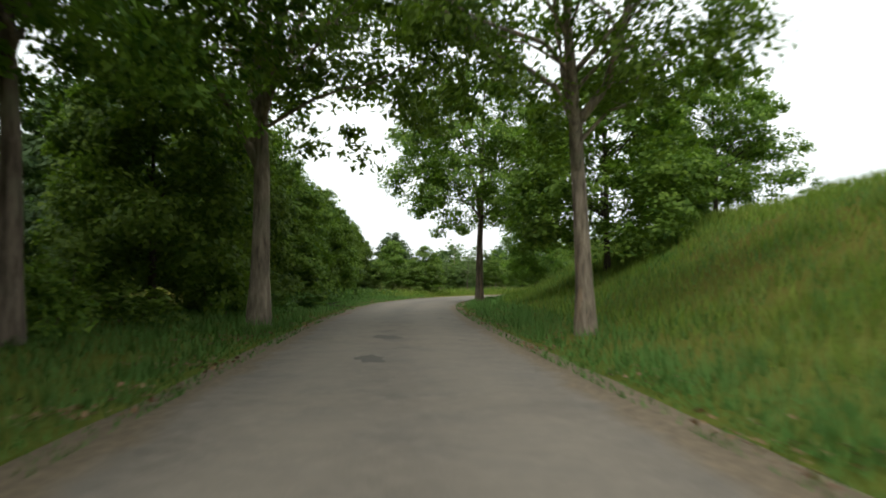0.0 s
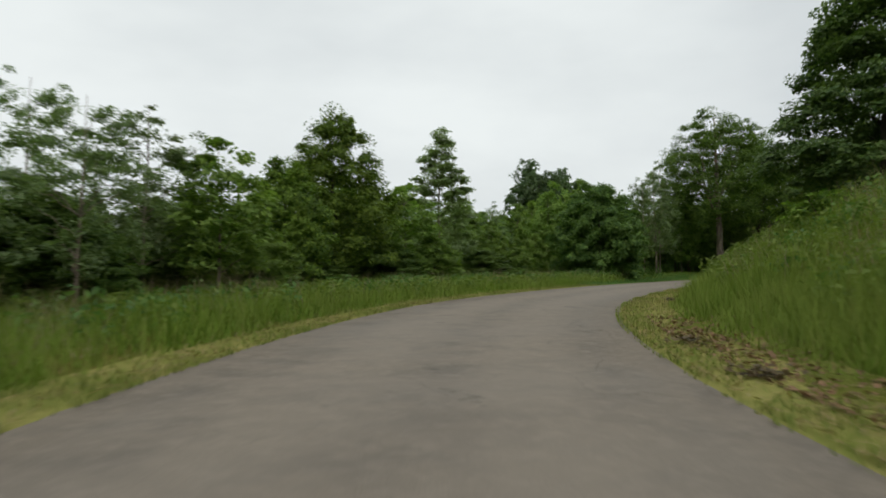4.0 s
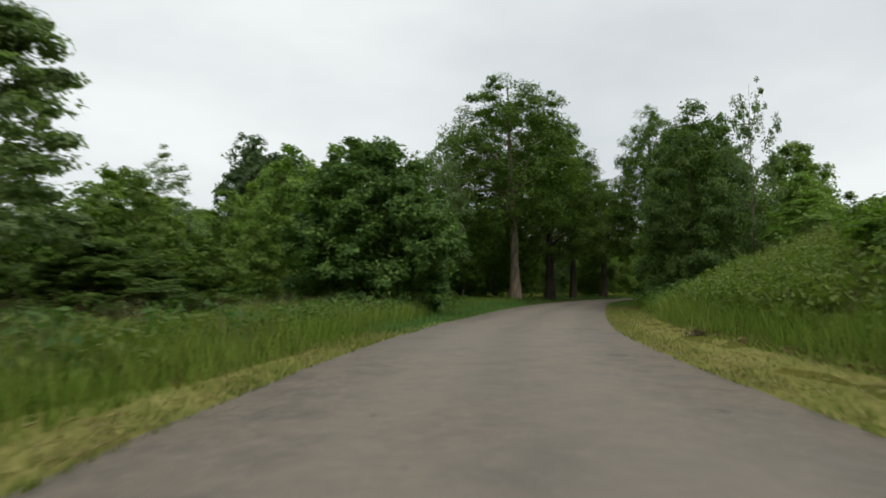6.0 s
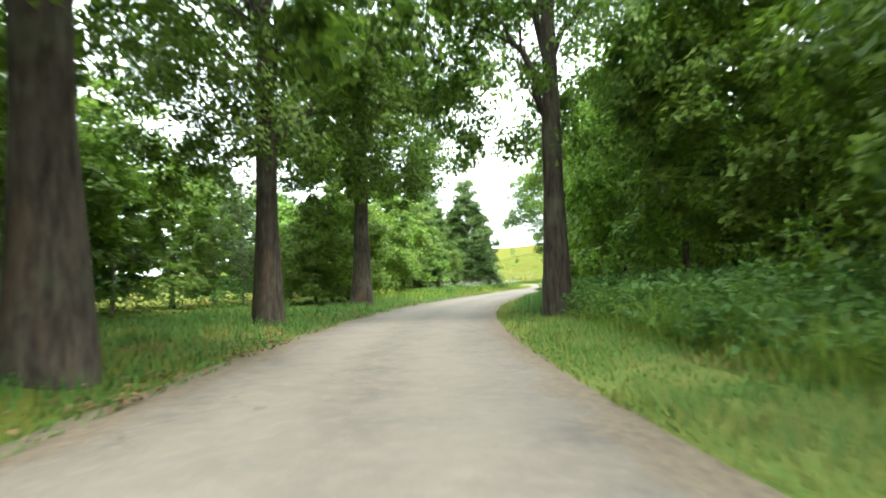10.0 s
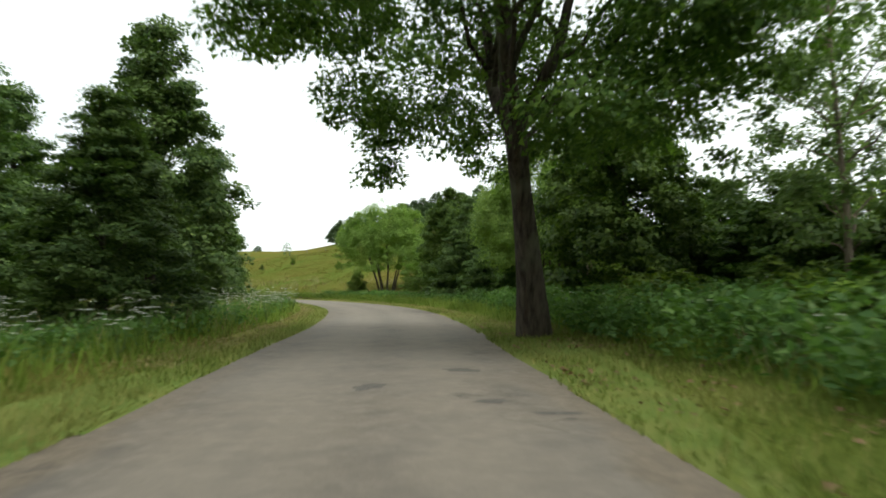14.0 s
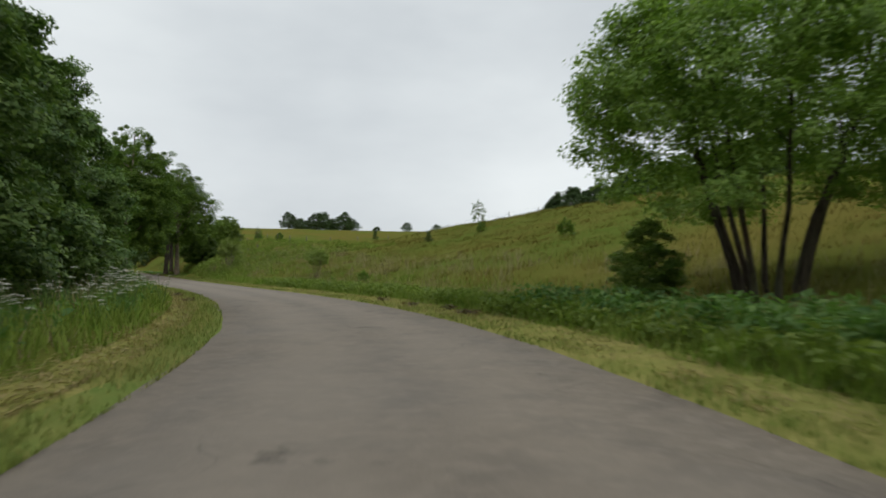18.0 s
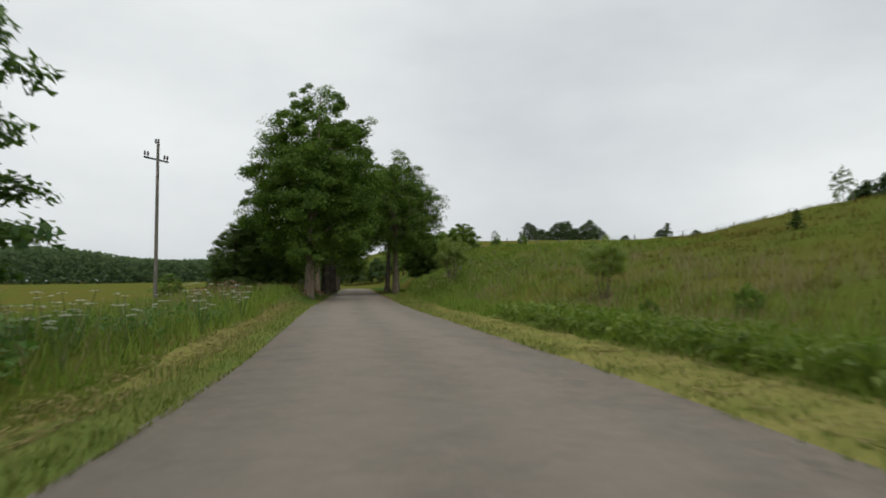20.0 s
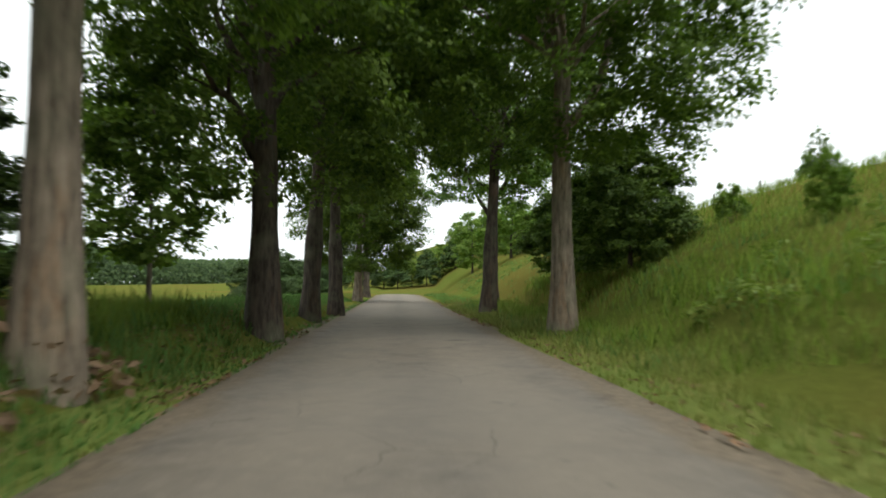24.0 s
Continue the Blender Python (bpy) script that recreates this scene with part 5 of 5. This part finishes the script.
def power_pole(x, y, top, turn):
    root = new("power_pole")
    z = float(height(np.array([x]), np.array([y]))[0])
    u = np.linspace(-0.03, 1, 8)[:, None]
    v, f = tube(np.concatenate([0 * u, 0 * u, u * top], 1), 0.13 - 0.045 * u[:, 0], 12)
    child("pole", mesh_from("pole", v, f, WOODPOLE, True), root)
    line = np.array([[-1.05, 0.12, top - 1.0], [1.05, 0.12, top - 1.0]])
    v, f = tube(np.stack([line[0] * (1 - t) + line[1] * t for t in np.linspace(0, 1, 4)]), np.full(4, 0.06), 4)
    arm = child("cross_arm", mesh_from("cross_arm", v, f, METAL), root, "dark steel cross arm")
    for px, pz in ((-0.98, top - 0.96), (-0.72, top - 0.96), (0.72, top - 0.96), (0.98, top - 0.96), (0.02, top - 0.06), (-0.2, top - 0.1)):
        zz = np.array([0, 0.08, 0.1, 0.19, 0.21, 0.33, 0.36])
        rr = np.array([0.018, 0.018, 0.07, 0.055, 0.065, 0.05, 0.006])
        v, f = tube(np.stack([0 * zz + px, 0 * zz + 0.12 * (pz < top - 0.5), pz + zz], 1), rr, 8)
        child("insulator", mesh_from("insulator", v, f, PORCELAIN, True), arm if pz < top - 0.5 else root, "dark ribbed insulator")
    root.matrix_basis = pose(x, y, z, 0, 0, turn)
    return tagged(root, "grey wooden power pole with a steel cross arm", "power pole")


power_pole(215.7, 187.5, 10.2, 20)


# ---- the pasture fence along the crest ----
def fence(line, tall, wires, label):
    root = new("pasture_fence")
    pts = np.array(line)
    leg = np.r_[0, np.cumsum(np.hypot(*np.diff(pts, axis=0).T))]
    at = np.arange(0, leg[-1], 4.2)
    xs, ys = np.interp(at, leg, pts[:, 0]), np.interp(at, leg, pts[:, 1])
    zs = height(xs, ys)
    post = tube(np.array([[0, 0, -0.3], [0, 0, 0.5 * tall], [0, 0, tall - 0.02], [0, 0, tall]]), np.array([0.055, 0.05, 0.048, 0.01]), 7)
    me = mesh_from("post", *post, WOODPOLE, True)
    for k, (x, y, z) in enumerate(zip(xs, ys, zs)):
        o = child("post", me, root)
        o.matrix_basis = pose(x, y, z, (k * 37) % 7 - 3, (k * 53) % 7 - 3, k * 40)
    for hgt in wires:
        v, f = tube(np.stack([xs, ys, zs + hgt], 1), np.full(len(xs), 0.003), 4)
        child("wire", mesh_from("wire", v, f, METAL), root, "thin fence wire")
    return tagged(root, label, "fence")


fence([(281.0, 216.0), (273.2, 206.3), (264.8, 196.3), (258.4, 189.6), (252.8, 181.5), (251.0, 173.5), (250.8, 166.0), (249.5, 155.0), (244.0, 144.5), (240.0, 134.5)], 0.97, (0.35, 0.65, 0.92), "wooden post and wire fence along the hill's crest")
fence([(236.0, 179.4), (239.6, 181.1), (244.0, 183.0), (250.0, 185.0)], 0.55, (), "low weathered fence posts standing down the slope")


# ---- the wooded ridge across the valley ----
def far_ridge(name, a0, a1, dist, base, top, seed):
    rng = np.random.default_rng(seed)
    n = 130000
    a = rng.uniform(radians(a0), radians(a1), n)
    d = dist * rng.uniform(0.94, 1.12, n)
    crest = top * (0.72 + 0.2 * np.sin(a * 9 + seed) + 0.1 * np.sin(a * 23.0)) * smooth(0, radians(6), a - radians(a0)) * smooth(0, radians(6), radians(a1) - a)
    x, y = 210 + d * np.sin(a), 165 + d * np.cos(a)
    z = base + crest * rng.uniform(0, 1, n) ** 0.6
    nrm = unit(np.stack([-np.sin(a), -np.cos(a), 0.9 + 0 * a], 1) + rng.normal(0, 0.35, (n, 3)))
    v, f = leaves(rng, np.stack([x, y, z], 1), nrm, dist * 0.0034, dist * 0.003, True)
    return tagged(new(name, mesh_from(name, v, f, LEAF["far"])), "far wooded ridge across the valley", "woods", kind="stuff")


far_ridge("far_woods", -40, 62, 620, -2, 31, 61)


# ---- heaps of cut twigs left on the verge ----
WILTED = leaf_material("wilted_leaves", (0.085, 0.068, 0.036), (0.2, 0.15, 0.08), 0.15)


def brushwood(x, y, seed, size):
    rng = np.random.default_rng(seed)
    root = new("brushwood_heap")
    for k in range(9):
        a = rng.uniform(0, np.pi)
        mid = np.array([rng.normal(0, 0.18), rng.normal(0, 0.18), 0.04 + 0.02 * k]) * size
        half = np.array([np.cos(a), np.sin(a), rng.normal(0, 0.12)]) * rng.uniform(0.25, 0.6) * size
        u = np.linspace(-1, 1, 5)[:, None]
        line = mid + half * u + rng.normal(0, 0.015, (5, 3))
        line[:, 2] = np.maximum(line[:, 2], 0.012)
        v, f = tube(line, np.array([0.016, 0.015, 0.013, 0.01, 0.005]) * size, 5)
        child("twig", mesh_from("twig", v, f, BARK["dark"], True), root)
    pos = rng.normal(0, [0.3 * size, 0.3 * size, 0.03], (70, 3)) + np.array([0, 0, 0.1])
    pos[:, 2] = np.maximum(pos[:, 2], 0.03)
    v, f = leaves(rng, pos, unit(rng.normal(0, 0.4, (70, 3)) + np.array([0, 0, 1.0])), 0.09, 0.06)
    child("leaves", mesh_from("leaves", v, f, WILTED), root, "wilted brown leaves")
    root.matrix_basis = pose(x, y, float(height(np.array([x]), np.array([y]))[0]), 0, 0, seed * 40)
    return tagged(root, "small heap of cut twigs on the mown verge", "brushwood", "twig heaps on the verge")


for k, (x, y, size) in enumerate([(45.1, 93.6, 0.8), (44.6, 92.8, 0.6), (43.1, 91.9, 1.0), (34.3, 87.4, 0.7), (34.0, 86.0, 0.9), (-5.2, 32.6, 1.2)] + [(*spot(s, o), size) for s, o, size in ((67, -3.5, 0.5), (70.5, -3.6, 0.6), (84, -4.4, 0.5), (269, -3.7, 0.5), (271, -3.9, 0.4), (273.5, -3.5, 0.5), (277, -3.6, 0.4), (282, 3.4, 0.4), (277, 3.3, 0.4))]):
    brushwood(x, y, 81 + k, size)
